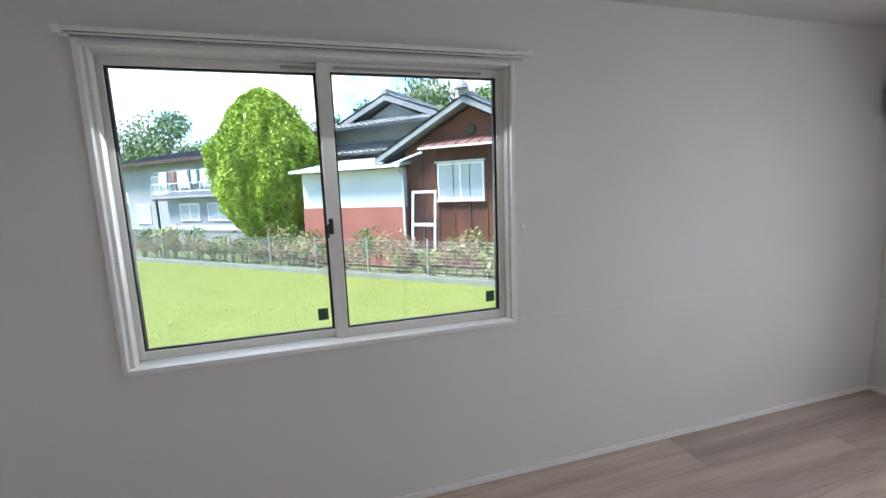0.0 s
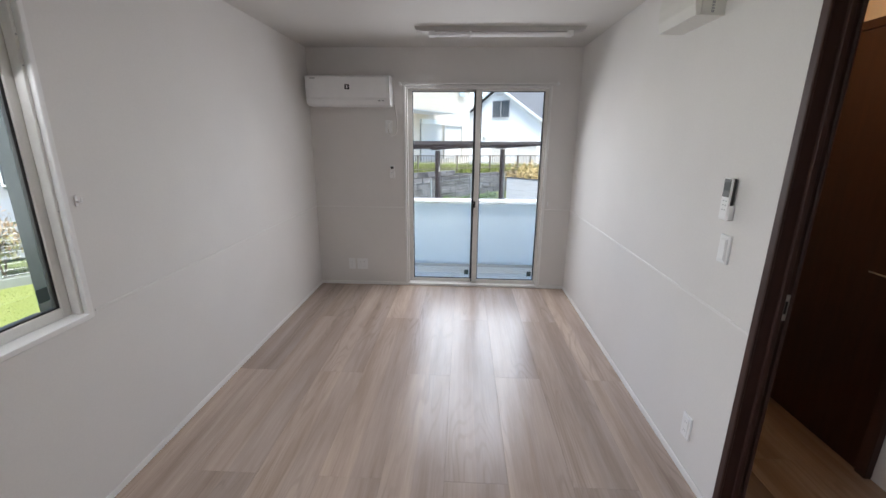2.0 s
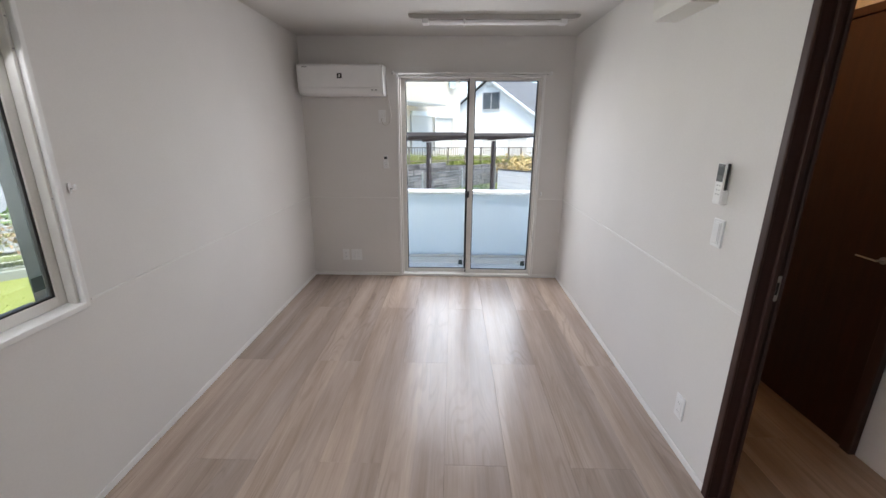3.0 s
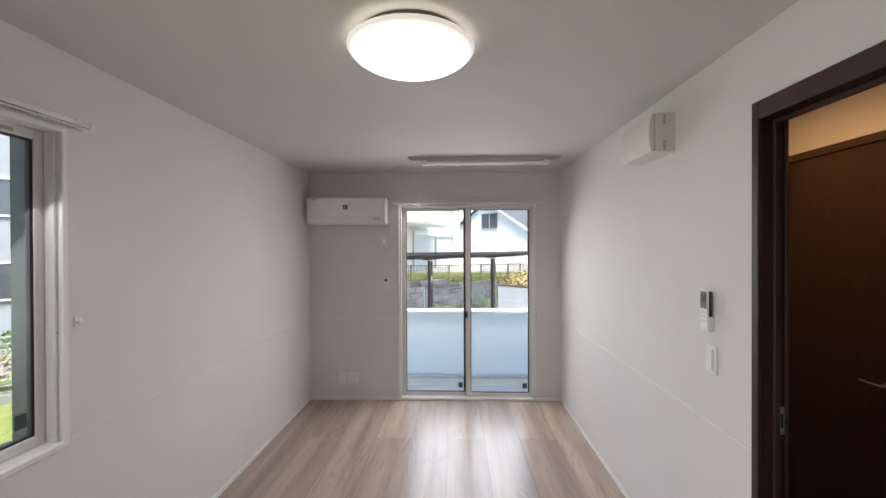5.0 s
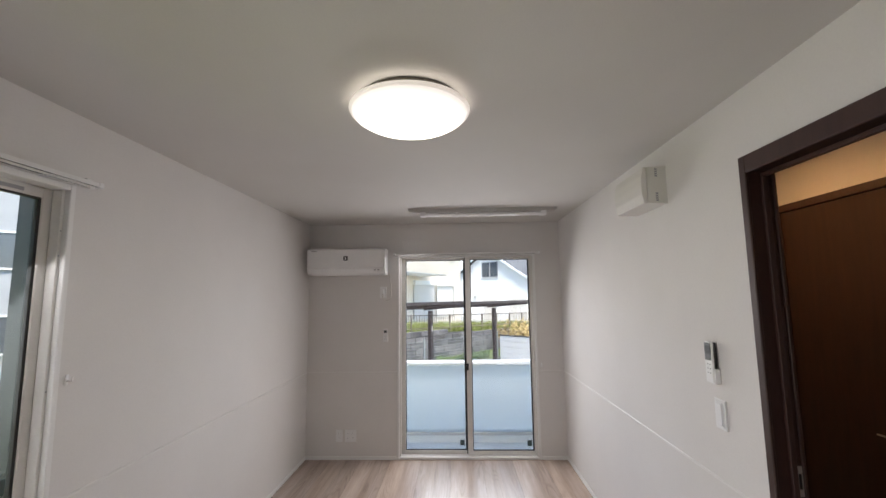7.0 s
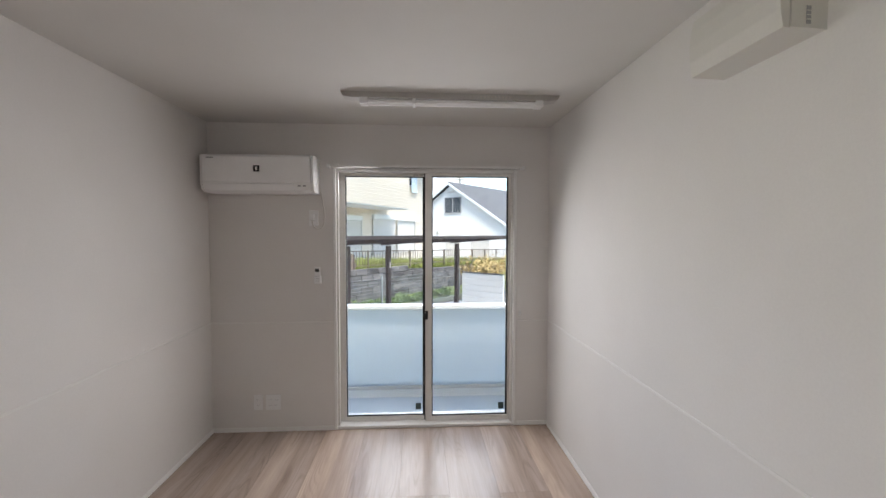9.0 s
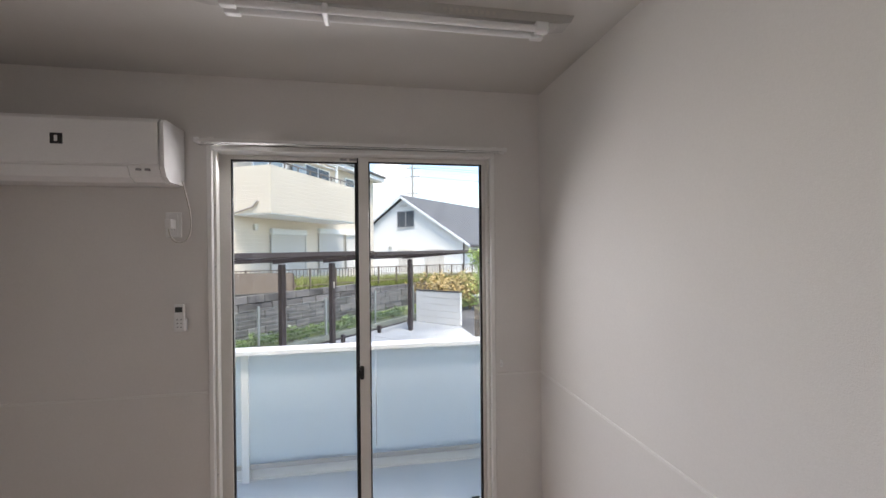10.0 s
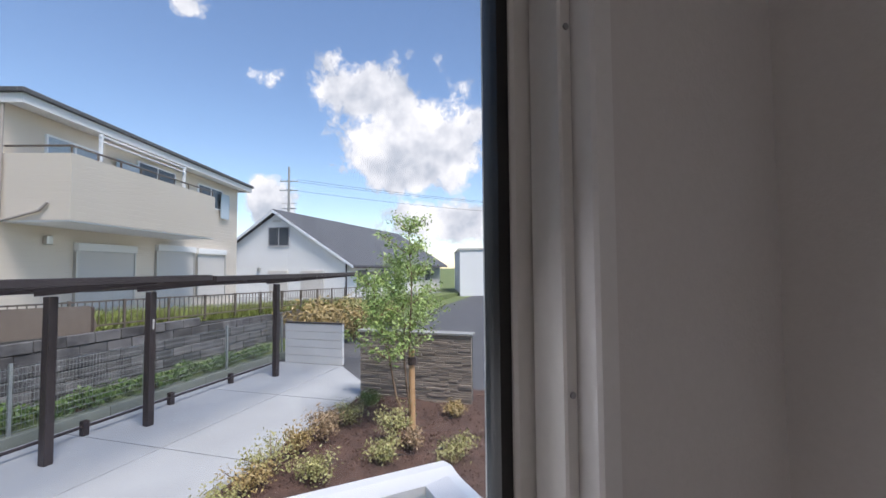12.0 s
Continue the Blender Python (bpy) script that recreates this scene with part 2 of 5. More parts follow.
power.operation = "MULTIPLY"
power.inputs[1].default_value = 1.5
lamp_nodes.links.new(ramp(lamp_nodes, reach.outputs["Value"], [(0.0, (1.0, 1.0, 1.0)), (0.68, (0.9, 0.9, 0.9)), (0.84, (0.42, 0.42, 0.42)), (0.97, (0.16, 0.16, 0.16))]), power.inputs[0])
lamp_nodes.links.new(power.outputs[0], lamp_nodes.nodes["Principled BSDF"].inputs["Emission Strength"])
RIM_GLOW = glowing("lamp_rim", (1.0, 0.92, 0.80), 0.16)
RING_GLOW = glowing("lamp_upper_ring", (1.0, 0.93, 0.82), 0.6)
# Shade in the gap under the ceiling is put into this dark base colour.
LAMP_GAP_SHADE = surface("shade_olive_base", (0.06, 0.055, 0.04), (0.09, 0.08, 0.06), 5, 90, 0.5, 0.02)
HALL_GLOW = glowing("hall_lamp_diffuser", (1.0, 0.55, 0.22), 62.0)
BALCONY_PANEL = surface("frosted_panel", (0.79, 0.82, 0.82), (0.84, 0.87, 0.87), 1.2, 80, 0.35, 0.02)
panel_nodes = BALCONY_PANEL.node_tree
thin, blend = panel_nodes.nodes.new("ShaderNodeBsdfTranslucent"), node(panel_nodes, "ShaderNodeMixShader", Fac=0.75)
thin.inputs["Color"].default_value = (0.88, 0.92, 0.92, 1)
panel_nodes.links.new(panel_nodes.nodes["Principled BSDF"].outputs[0], blend.inputs[1])
panel_nodes.links.new(thin.outputs[0], blend.inputs[2])
panel_nodes.links.new(blend.outputs[0], panel_nodes.nodes["Material Output"].inputs["Surface"])
BALCONY_WHITE = surface("white_coping_metal", (0.86, 0.84, 0.80), (0.91, 0.89, 0.85), 2, 90, 0.35, 0.03)
BALCONY_FLOOR = surface("grey_balcony_sheet", (0.60, 0.61, 0.60), (0.70, 0.71, 0.70), 3, 90, 0.7, 0.15)
OUTER_WALL = surface("outer_siding", (0.55, 0.54, 0.52), (0.64, 0.63, 0.61), 2, 60, 0.75, 0.1)
CONCRETE = surface("pale_concrete", (0.30, 0.312, 0.318), (0.375, 0.39, 0.397), 1.1, 70, 0.8, 0.12)
KERB = surface("kerb_concrete", (0.20, 0.205, 0.195), (0.32, 0.325, 0.31), 2.2, 60, 0.85, 0.25)
MOSSY = surface("mossy_kerb", (0.15, 0.165, 0.135), (0.25, 0.265, 0.225), 2.2, 60, 0.9, 0.25)
ASPHALT = surface("asphalt", (0.055, 0.056, 0.06), (0.095, 0.096, 0.10), 0.8, 90, 0.9, 0.3)
SOIL = surface("dark_soil", (0.045, 0.024, 0.018), (0.12, 0.068, 0.05), 5, 60, 0.95, 0.9, 28, depth=0.04)
LAWN = surface("lawn_ground", (0.15, 0.185, 0.037), (0.205, 0.23, 0.058), 0.9, 60, 0.9, 0.5, 50, depth=0.03)
GRASS = leaf_material("grass_blades", (0.155, 0.19, 0.037), (0.22, 0.25, 0.062))
WEEDS = surface("weedy_bank", (0.07, 0.10, 0.03), (0.17, 0.21, 0.07), 1.8, 40, 0.9, 0.8, 20, depth=0.05)
STONE = surface("weathered_block", (0.022, 0.022, 0.027), (0.165, 0.16, 0.16), 2.6, 22, 0.9, 0.6, 30, depth=0.02, per_object=0.5)
STONE_GROUT = surface("dark_grout", (0.03, 0.03, 0.028), (0.06, 0.06, 0.055), 5, 60, 0.95, 0.4)
BROWN_STEEL = surface("dark_brown_steel", (0.028, 0.020, 0.021), (0.048, 0.036, 0.037), 2, 80, 0.4, 0.03)
ROOF_SHEET = surface("smoked_roof_sheet", (0.05, 0.035, 0.035), (0.075, 0.055, 0.055), 2, 80, 0.35, 0.03)
sheet_nodes = ROOF_SHEET.node_tree
seen, veil = sheet_nodes.nodes.new("ShaderNodeBsdfTransparent"), node(sheet_nodes, "ShaderNodeMixShader", Fac=0.88)
seen.inputs["Color"].default_value = (0.90, 0.91, 0.93, 1)
sheet_nodes.links.new(sheet_nodes.nodes["Principled BSDF"].outputs[0], veil.inputs[1])
sheet_nodes.links.new(seen.outputs[0], veil.inputs[2])
sheet_nodes.links.new(veil.outputs[0], sheet_nodes.nodes["Material Output"].inputs["Surface"])
GALV = surface("galvanised_wire", (0.30, 0.32, 0.31), (0.42, 0.44, 0.43), 4, 80, 0.45, 0.05, metal=0.6)
RAIL_BROWN = surface("bronze_railing", (0.09, 0.07, 0.055), (0.13, 0.105, 0.085), 4, 80, 0.5, 0.05)
REED = surface("reed_screen", (0.11, 0.085, 0.068), (0.20, 0.165, 0.135), 3, 60, 0.9, 0.4, stretch=(20, 20, 1), depth=0.01)
CREAM = surface("cream_siding", (0.64, 0.56, 0.465), (0.715, 0.632, 0.53), 0.8, 50, 0.7, 0.0)
lap = CREAM.node_tree.nodes.new("ShaderNodeTexWave")
lap.wave_type, lap.bands_direction, lap.wave_profile = "BANDS", "Z", "SAW"
lap.inputs["Scale"].default_value, lap.inputs["Distortion"].default_value = 2.1, 0.0
CREAM.node_tree.links.new(coords(CREAM.node_tree), lap.inputs["Vector"])
bump(CREAM.node_tree, lap.outputs["Fac"], CREAM.node_tree.nodes["Principled BSDF"], 0.9, 0.03)
WHITE_WALL = surface("white_render", (0.66, 0.66, 0.645), (0.72, 0.72, 0.705), 0.7, 50, 0.8, 0.1)
SHUTTER = surface("grey_shutter", (0.50, 0.475, 0.44), (0.56, 0.53, 0.49), 2, 60, 0.5, 0.05)
TAUPE = surface("taupe_pipe", (0.26, 0.23, 0.20), (0.34, 0.30, 0.265), 3, 60, 0.5, 0.05)
ROOF_DARK = surface("dark_slate_roof", (0.060, 0.062, 0.066), (0.10, 0.104, 0.11), 1.4, 30, 0.7, 0.3)
TILE_GREY = surface("smoked_clay_tile", (0.17, 0.18, 0.19), (0.32, 0.335, 0.35), 1.6, 30, 0.55, 0.4, island=0.2)
RUSTY = surface("rusty_tin_siding", (0.014, 0.009, 0.013), (0.215, 0.075, 0.034), 0.7, 9, 0.75, 0.2, stretch=(1, 1, 0.7), island=0.25)
RED_TIN = surface("red_tin", (0.16, 0.075, 0.062), (0.28, 0.16, 0.14), 2, 30, 0.6, 0.2)
BRICK_RED = surface("faded_red_wall", (0.24, 0.085, 0.065), (0.33, 0.13, 0.10), 1.2, 40, 0.85, 0.3)
OLD_PLASTER = surface("grey_plaster", (0.26, 0.28, 0.30), (0.37, 0.39, 0.41), 0.8, 40, 0.85, 0.2)
PALE_GREY = surface("pale_grey_siding", (0.25, 0.26, 0.275), (0.32, 0.335, 0.35), 0.8, 50, 0.75, 0.1)
WHITE_PAINT = surface("white_painted_wall", (0.54, 0.57, 0.60), (0.64, 0.67, 0.69), 0.9, 50, 0.7, 0.1)
DARK_WOOD = surface("dark_old_wood", (0.035, 0.025, 0.02), (0.08, 0.055, 0.045), 3, 40, 0.8, 0.3)
PANE_DARK = surface("dark_window_pane", (0.05, 0.06, 0.07), (0.09, 0.10, 0.115), 0.6, 4, 0.08, 0.0)
PANE_PALE = surface("curtained_pane", (0.34, 0.40, 0.45), (0.46, 0.52, 0.56), 3, 20, 0.15, 0.0, stretch=(12, 12, 1))
BARK = surface("bark", (0.12, 0.075, 0.045), (0.24, 0.16, 0.10), 6, 60, 0.9, 0.6, 40, stretch=(1, 1, 0.3), depth=0.01)
STAKE = surface("cedar_stake", (0.35, 0.20, 0.09), (0.50, 0.31, 0.16), 4, 60, 0.8, 0.3, stretch=(8, 8, 1))
TOPIARY = leaf_material("yew_leaves", (0.17, 0.30, 0.025), (0.42, 0.53, 0.055))
WOODS = leaf_material("woodland_leaves", (0.05, 0.10, 0.03), (0.16, 0.25, 0.08))
YOUNG_LEAF = leaf_material("young_tree_leaves", (0.15, 0.25, 0.06), (0.42, 0.52, 0.16))
SHRUB_LEAF = leaf_material("yellowing_shrub_leaves", (0.19, 0.19, 0.07), (0.47, 0.44, 0.18))
RUST_LEAF = leaf_material("reddish_shrub_leaves", (0.24, 0.15, 0.085), (0.44, 0.33, 0.19))
GOLD_LEAF = leaf_material("golden_leaves", (0.26, 0.18, 0.07), (0.45, 0.34, 0.14))
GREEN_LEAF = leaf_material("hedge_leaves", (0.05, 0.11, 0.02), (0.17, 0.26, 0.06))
STACKED = surface("stacked_slate", (0.19, 0.155, 0.125), (0.31, 0.26, 0.215), 4, 50, 0.85, 0.5, 30, depth=0.01, per_object=0.22)

# ---------------- the room ----------------
XE, YL, YR, XW, H = 4.02, 2.41, -0.235, -1.2, 2.40
bm = boxed(XW, YR - 1.0, -0.16, XE + 0.16, YL + 0.15, -0.012)
struct("floor", bm, SUBFLOOR, "greige oak-look plank floor")

bm = bmesh.new()
for b in ((XW, YL, -0.95, -0.40, YL + 0.15, H), (1.267, YL, -0.95, XE + 0.16, YL + 0.15, H), (-0.40, YL, -0.95, 1.267, YL + 0.15, 0.86), (-0.40, YL, 2.075, 1.267, YL + 0.15, H)):
    box(bm, *b)
struct("wall_north", bm, WALLPAPER, "white papered wall with a sliding window")
bm = bmesh.new()
for b in ((XE, 1.452, -0.95, XE + 0.16, YL, H), (XE, YR - 1.015, -0.95, XE + 0.16, 0.048, H), (XE, 0.048, 2.052, XE + 0.16, 1.452, H), (XE, 0.048, -0.95, XE + 0.16, 1.452, 0.0)):
    box(bm, *b)
struct("wall_east", bm, WALLPAPER, "white papered wall with a balcony door")
bm = bmesh.new()
for b in ((1.235, YR - 0.085, -0.012, XE, YR, H), (XW, YR - 0.085, -0.012, 0.355, YR, H), (0.355, YR - 0.085, 2.11, 1.235, YR, H)):
    box(bm, *b)
struct("wall_south", bm, WALLPAPER, "white papered wall with a doorway")
struct("wall_west", boxed(XW - 0.12, YR - 1.0, -0.95, XW, YL + 0.15, H), WALLPAPER, "plain white papered wall")
struct("wall_hall_south", boxed(XW, YR - 1.015, -0.012, XE, YR - 0.895, H), WALLPAPER, "white papered hall wall")
struct("wall_hall_east", boxed(2.28, YR - 0.895, -0.012, 2.40, YR - 0.085, H), WALLPAPER, "white papered hall end wall")
struct("ceiling", boxed(XW - 0.12, YR - 1.015, H, XE + 0.16, YL + 0.15, H + 0.15), SHADED_CEILING, "white papered ceiling, its shade put into the colour")

# skirting and the thin rail at waist height
bm = bmesh.new()
for b in ((XW, YL - 0.008, 0, XE, YL, 0.035), (XE - 0.008, 1.478, 0, XE, YL - 0.008, 0.035), (XE - 0.008, YR + 0.008, 0, XE, 0.022, 0.035), (1.24, YR, 0, XE, YR + 0.008, 0.035), (XW, YR, 0, 0.32, YR + 0.008, 0.035)):
    box(bm, *b, bevel=0.002)
struct("baseboard", bm, TRIM, "low white skirting")
bm = bmesh.new()
for b in ((1.30, YL - 0.006, 0.855, XE, YL, 0.868), (XE - 0.006, 1.478, 0.855, XE, YL - 0.006, 0.868), (XE - 0.006, YR + 0.006, 0.855, XE, 0.022, 0.868), (1.24, YR, 0.855, XE, YR + 0.006, 0.868)):
    box(bm, *b, bevel=0.002)
struct("trim", bm, DADO, "thin white dado strip")


def sliding_unit(name, m, label, a0, a1, z0, z1, inner, outer, lock_z, threshold):
    """A two-sash sliding unit seen from inside: x to the right, y outward. inner and outer are the panes' (x0, x1, z0, z1)."""
    top = thing(name, m, label, "")
    top["kind"] = "structure"
    c = 0.024
    for b in ((a0, -0.012, z0, a0 + c, 0.12, z1), (a1 - c, -0.012, z0, a1, 0.12, z1), (a0 + c, -0.012, z1 - c, a1 - c, 0.12, z1), (a0 + c, -0.018 if not threshold else -0.004, z0, a1 - c, 0.12, z0 + c)):
        part("window_frame", boxed(*b, bevel=0.003), TRIM, top, "white frame board")
    deep, lip, head = (0.138, 0.008, 0.125) if threshold else (0.18, 0.018, 0.18)
    for b in ((a0 + c, 0.11, z0 + c, a0 + c + 0.012, 0.16, z1 - c), (a1 - c - lip, 0.11, z0 + c, a1 - c, deep, z1 - c), (a0 + c + 0.03, 0.11, z1 - c - 0.012, a1 - c - 0.03, head, z1 - c), (a0 + c + 0.03, 0.11, z0 + c, a1 - c - 0.03, deep, z0 + c + 0.012)):
        part("outer_frame", boxed(*b), ALU_DARK, top, "dark grey outer frame")
    for which, (g0, g1, h0, h1), y in (("in", inner, 0.052), ("out", outer, 0.082)):
        sash = part("sash", boxed(g0 - 0.002, y, z0 + c, g1 + 0.002, y + 0.026, h0, bevel=0.003), PVC, top, "ivory sliding sash")
        lo = outer[1] + (0.009 if threshold else 0.004) if which == "in" else a0 + c
        hi = a1 - c if which == "in" else g1 + 0.055
        part("stile", boxed(lo, y, z0 + c, g0, y + 0.026, z1 - c, bevel=0.003), PVC, sash)
        part("stile", boxed(g1, y, z0 + c, hi, y + 0.026, z1 - c, bevel=0.003), ALU_DARK if threshold and which == "out" else PVC, sash)
        part("rail", boxed(g0 - 0.002, y, h1, g1 + 0.002, y + 0.026, z1 - c, bevel=0.003), PVC, sash)
        bm = bmesh.new()
        w = 0.007
        for b in ((g0, y + 0.006, h0, g0 + w, y + 0.022, h1), (g1 - 0.012, y + 0.006, h0, g1, y + 0.022, h1), (g0 + w, y + 0.006, h0, g1 - 0.012, y + 0.022, h0 + w), (g0 + w, y + 0.006, h1 - w, g1 - 0.012, y + 0.022, h1)):
            box(bm, *b)
        part("gasket", bm, GASKET, sash, "black glazing gasket")
        pane = part("pane", boxed(g0 + 0.004, y + 0.011, h0 + 0.004, g1 - 0.004, y + 0.016, h1 - 0.004), GLASS, sash, "clear glass pane")
        pane.visible_shadow = False
        part("sticker", boxed(g1 - 0.07, y + 0.0085, h0 + 0.045, g1 - 0.025, y + 0.0105, h0 + 0.10), STICKER, sash, "small teal square sticker")
    for b in ((a0 + c, 0.010, z0 + c, a0 + c + 0.014, 0.050, z1 - c), (a1 - c - 0.014, 0.010, z0 + c, a1 - c, 0.050, z1 - c)):
        strip = part("inner_frame", boxed(*b, bevel=0.002), PVC, top, "ivory resin track frame")
        for z in (z0 + 0.45, (z0 + z1) / 2 + 0.44, z1 - 0.29):
            x = (b[0] + b[3]) / 2
            part("screw", tubed((x, 0.0085, z), (x, 0.0102, z), 0.0028, sides=8), GREY_PLASTIC, strip)
    # crescent lock on the meeting stile
    lock = part("lock", boxed(inner[0] - 0.052, 0.035, lock_z - 0.035, inner[0] - 0.032, 0.052, lock_z + 0.035, bevel=0.004), BLACK_PLASTIC, top, "dark crescent lock")
    part("lock_lever", boxed(inner[0] - 0.066, 0.026, lock_z - 0.05, inner[0] - 0.052, 0.044, lock_z + 0.012, bevel=0.004), BLACK_PLASTIC, lock)
    return top


window_1 = sliding_unit("window_1", pose(0, YL, 0), "white two-sash sliding window onto the lawn", -0.42, 1.287, 0.838, 2.098, (0.457, 1.215, 0.905, 2.034), (-0.372, 0.398, 0.90, 2.036), 1.38, False)
door_1 = sliding_unit("door_1", pose(XE, 0, 0, 0, 0, -90), "white two-sash glazed sliding door to the balcony", -1.472, -0.028, 0.001, 2.062, (-0.702, -0.083, 0.066, 2.015), (-1.392, -0.764, 0.062, 2.015), 0.90, True)
for x0, x1, z in ((0.47, 1.14, 2.050), (0.26, 0.40, 2.046)):
    part("vent_slot", boxed(x0, 0.049, z - 0.007, x1, 0.053, z + 0.007), GREY_PLASTIC, window_1, "narrow grey ventilation slot")
for x0, x1 in ((-0.85, -0.815), (-0.80, -0.76)):
    part("label_plate", boxed(x0, 0.079, 2.022, x1, 0.083, 2.032), GREY_PLASTIC, door_1, "small printed label")


def curtain_rail(m, length, label):
    """A white double curtain rail with its runners pushed to the right end; x along the rail, y away from the wall."""
    top = thing("curtain_rail", m, label, "curtain rail", "curtain rails")
    for y in (0.028, 0.068):
        bm = prism(bmesh.new(), [(y - 0.009, 0.004), (y + 0.009, 0.004), (y + 0.009, -0.012), (y + 0.005, -0.012), (y + 0.005, 0.0), (y - 0.005, 0.0), (y - 0.005, -0.012), (y - 0.009, -0.012)], "x", 0, length)
        rail = part("rail", bm, TRIM, top, "white steel rail")
        # Black strip fills the channel to paint the shade inside it.
        part("slot", boxed(0.02, y - 0.0046, -0.0124, length - 0.02, y + 0.0046, -0.0008), BLACK_PLASTIC, rail, "black strip painting the shade in the runner slot")
        for x in (0.0, length):
            part("end_cap", boxed(x - 0.014, y - 0.012, -0.016, x + 0.012, y + 0.012, 0.008, bevel=0.004), WHITE_PLASTIC, top)
    for k in range(4):
        x = 0.06 + k * (length - 0.12) / 3
        part("bracket", boxed(x - 0.012, 0.0, 0.004, x + 0.012, 0.079, 0.010, bevel=0.002), TRIM, top)
    for y in (0.028, 0.068):
        for k in range(11):
            bm = bmesh.new()
            bmesh.ops.create_circle(bm, segments=10, radius=0.012, matrix=Matrix.Translation((length - 0.03 - 0.017 * k, y, -0.027)) @ Matrix.Rotation(radians(90), 4, "Y"))
            bmesh.ops.solidify(bm, geom=bm.faces[:], thickness=0.004)
            box(bm, length - 0.034 - 0.017 * k, y - 0.004, -0.014, length - 0.026 - 0.017 * k, y + 0.004, -0.006)
            part("runner", bm, WHITE_PLASTIC, top)
    return top


curtain_rail(pose(1.33, YL, 2.113, 0, 0, 180) @ pose(1.76, 0, 0) @ Matrix.Diagonal((-1, 1, 1, 1)), 1.76, "white double curtain rail above the window")
curtain_rail(pose(XE, 1.49, 2.074, 0, 0, -90) @ Matrix.Diagonal((1, -1, 1, 1)), 1.50, "white double curtain rail above the balcony door")


def tassel_hook(m):
    top = thing("tassel_hook", m, "small white curtain tassel hook on the wall", "hook", "tassel hooks")
    part("plate", boxed(-0.008, -0.006, -0.022, 0.008, 0.0, 0.022, bevel=0.003), WHITE_PLASTIC, top)
    bm = tubed((0, -0.004, -0.004), (0, -0.026, -0.004), 0.004)
    tube(bm, (0, -0.026, -0.006), (0, -0.026, 0.014), 0.004)
    part("peg", bm, WHITE_PLASTIC, top, smooth=True)


tassel_hook(pose(1.325, YL, 1.32))
tassel_hook(pose(XE, -0.005, 0.92, 0, 0, -90))


# ---------------- air conditioner ----------------
def air_conditioner():
    top = thing("air_conditioner", pose(XE, 2.365, 1.855, 0, 0, -90), "white wall-mounted air conditioner, switched off", "air conditioner")
    w = 0.795
    prof = [(-0.004, 0.0), (-0.15, 0.0), (-0.185, 0.018), (-0.205, 0.06), (-0.208, 0.255), (-0.20, 0.268), (-0.18, 0.272), (-0.004, 0.272)]
    bm = prism(bmesh.new(), prof, "x", 0.012, w - 0.012)
    bmesh.ops.bevel(bm, geom=[e for e in bm.edges if abs(e.verts[0].co.x - e.verts[1].co.x) < 1e-5], offset=0.008, segments=2, affect="EDGES")
    part("body", bm, WHITE_PLASTIC, top, smooth=False)
    for x in (0.0, w - 0.012):
        bm = prism(bmesh.new(), [(p[0] * 0.985, 0.002 + p[1] * 0.985) for p in prof], "x", x, x + 0.012)
        part("end_cap", bm, WHITE_PLASTIC, top)
    part("front_panel", prism(bmesh.new(), [(-0.207, 0.066), (-0.214, 0.07), (-0.215, 0.25), (-0.208, 0.262), (-0.2, 0.262)], "x", 0.02, w - 0.02), WHITE_PLASTIC, top, "glossy white front panel")
    part("louver", prism(bmesh.new(), [(-0.152, -0.004), (-0.189, 0.014), (-0.21, 0.058), (-0.206, 0.061), (-0.184, 0.02), (-0.15, 0.002)], "x", 0.05, w - 0.14), WHITE_PLASTIC, top, "closed white air flap")
    badge = part("badge", boxed(w / 2 - 0.022, -0.218, 0.145, w / 2 + 0.022, -0.213, 0.189), BLACK_PLASTIC, top, "small black square badge")
    part("badge_mark", boxed(w / 2 - 0.006, -0.2195, 0.155, w / 2 + 0.006, -0.2175, 0.179), WHITE_PLASTIC, badge)
    part("name_bar", boxed(0.05, -0.217, 0.238, 0.10, -0.2135, 0.246), GREY_PLASTIC, top, "small grey printed bar")
    for x in (w - 0.11, w - 0.075):
        part("indicator", boxed(x, -0.209, 0.042, x + 0.02, -0.196, 0.052, bevel=0.002), GREY_PLASTIC, top)
    return top


air_conditioner()


def cord(points, r, name, label):
    cu = bpy.data.curves.new(name, "CURVE")
    cu.dimensions, cu.bevel_depth, cu.bevel_resolution = "3D", r, 2
    sp = cu.splines.new("NURBS")
    sp.points.add(len(points) - 1)
    for p, q in zip(sp.points, points):
        p.co = (*q, 1)
    sp.use_endpoint_u, sp.order_u = True, 3
    cu.materials.append(SHUTTER)
    return tagged(new(name, cu), label=label, category="cable")


cord([(3.93, 1.545, 1.87), (3.95, 1.535, 1.80), (3.975, 1.525, 1.70), (3.98, 1.535, 1.61), (3.975, 1.58, 1.585), (3.965, 1.615, 1.61), (3.965, 1.62, 1.655)], 0.0035, "power_cord", "white looped power cord below the air conditioner")


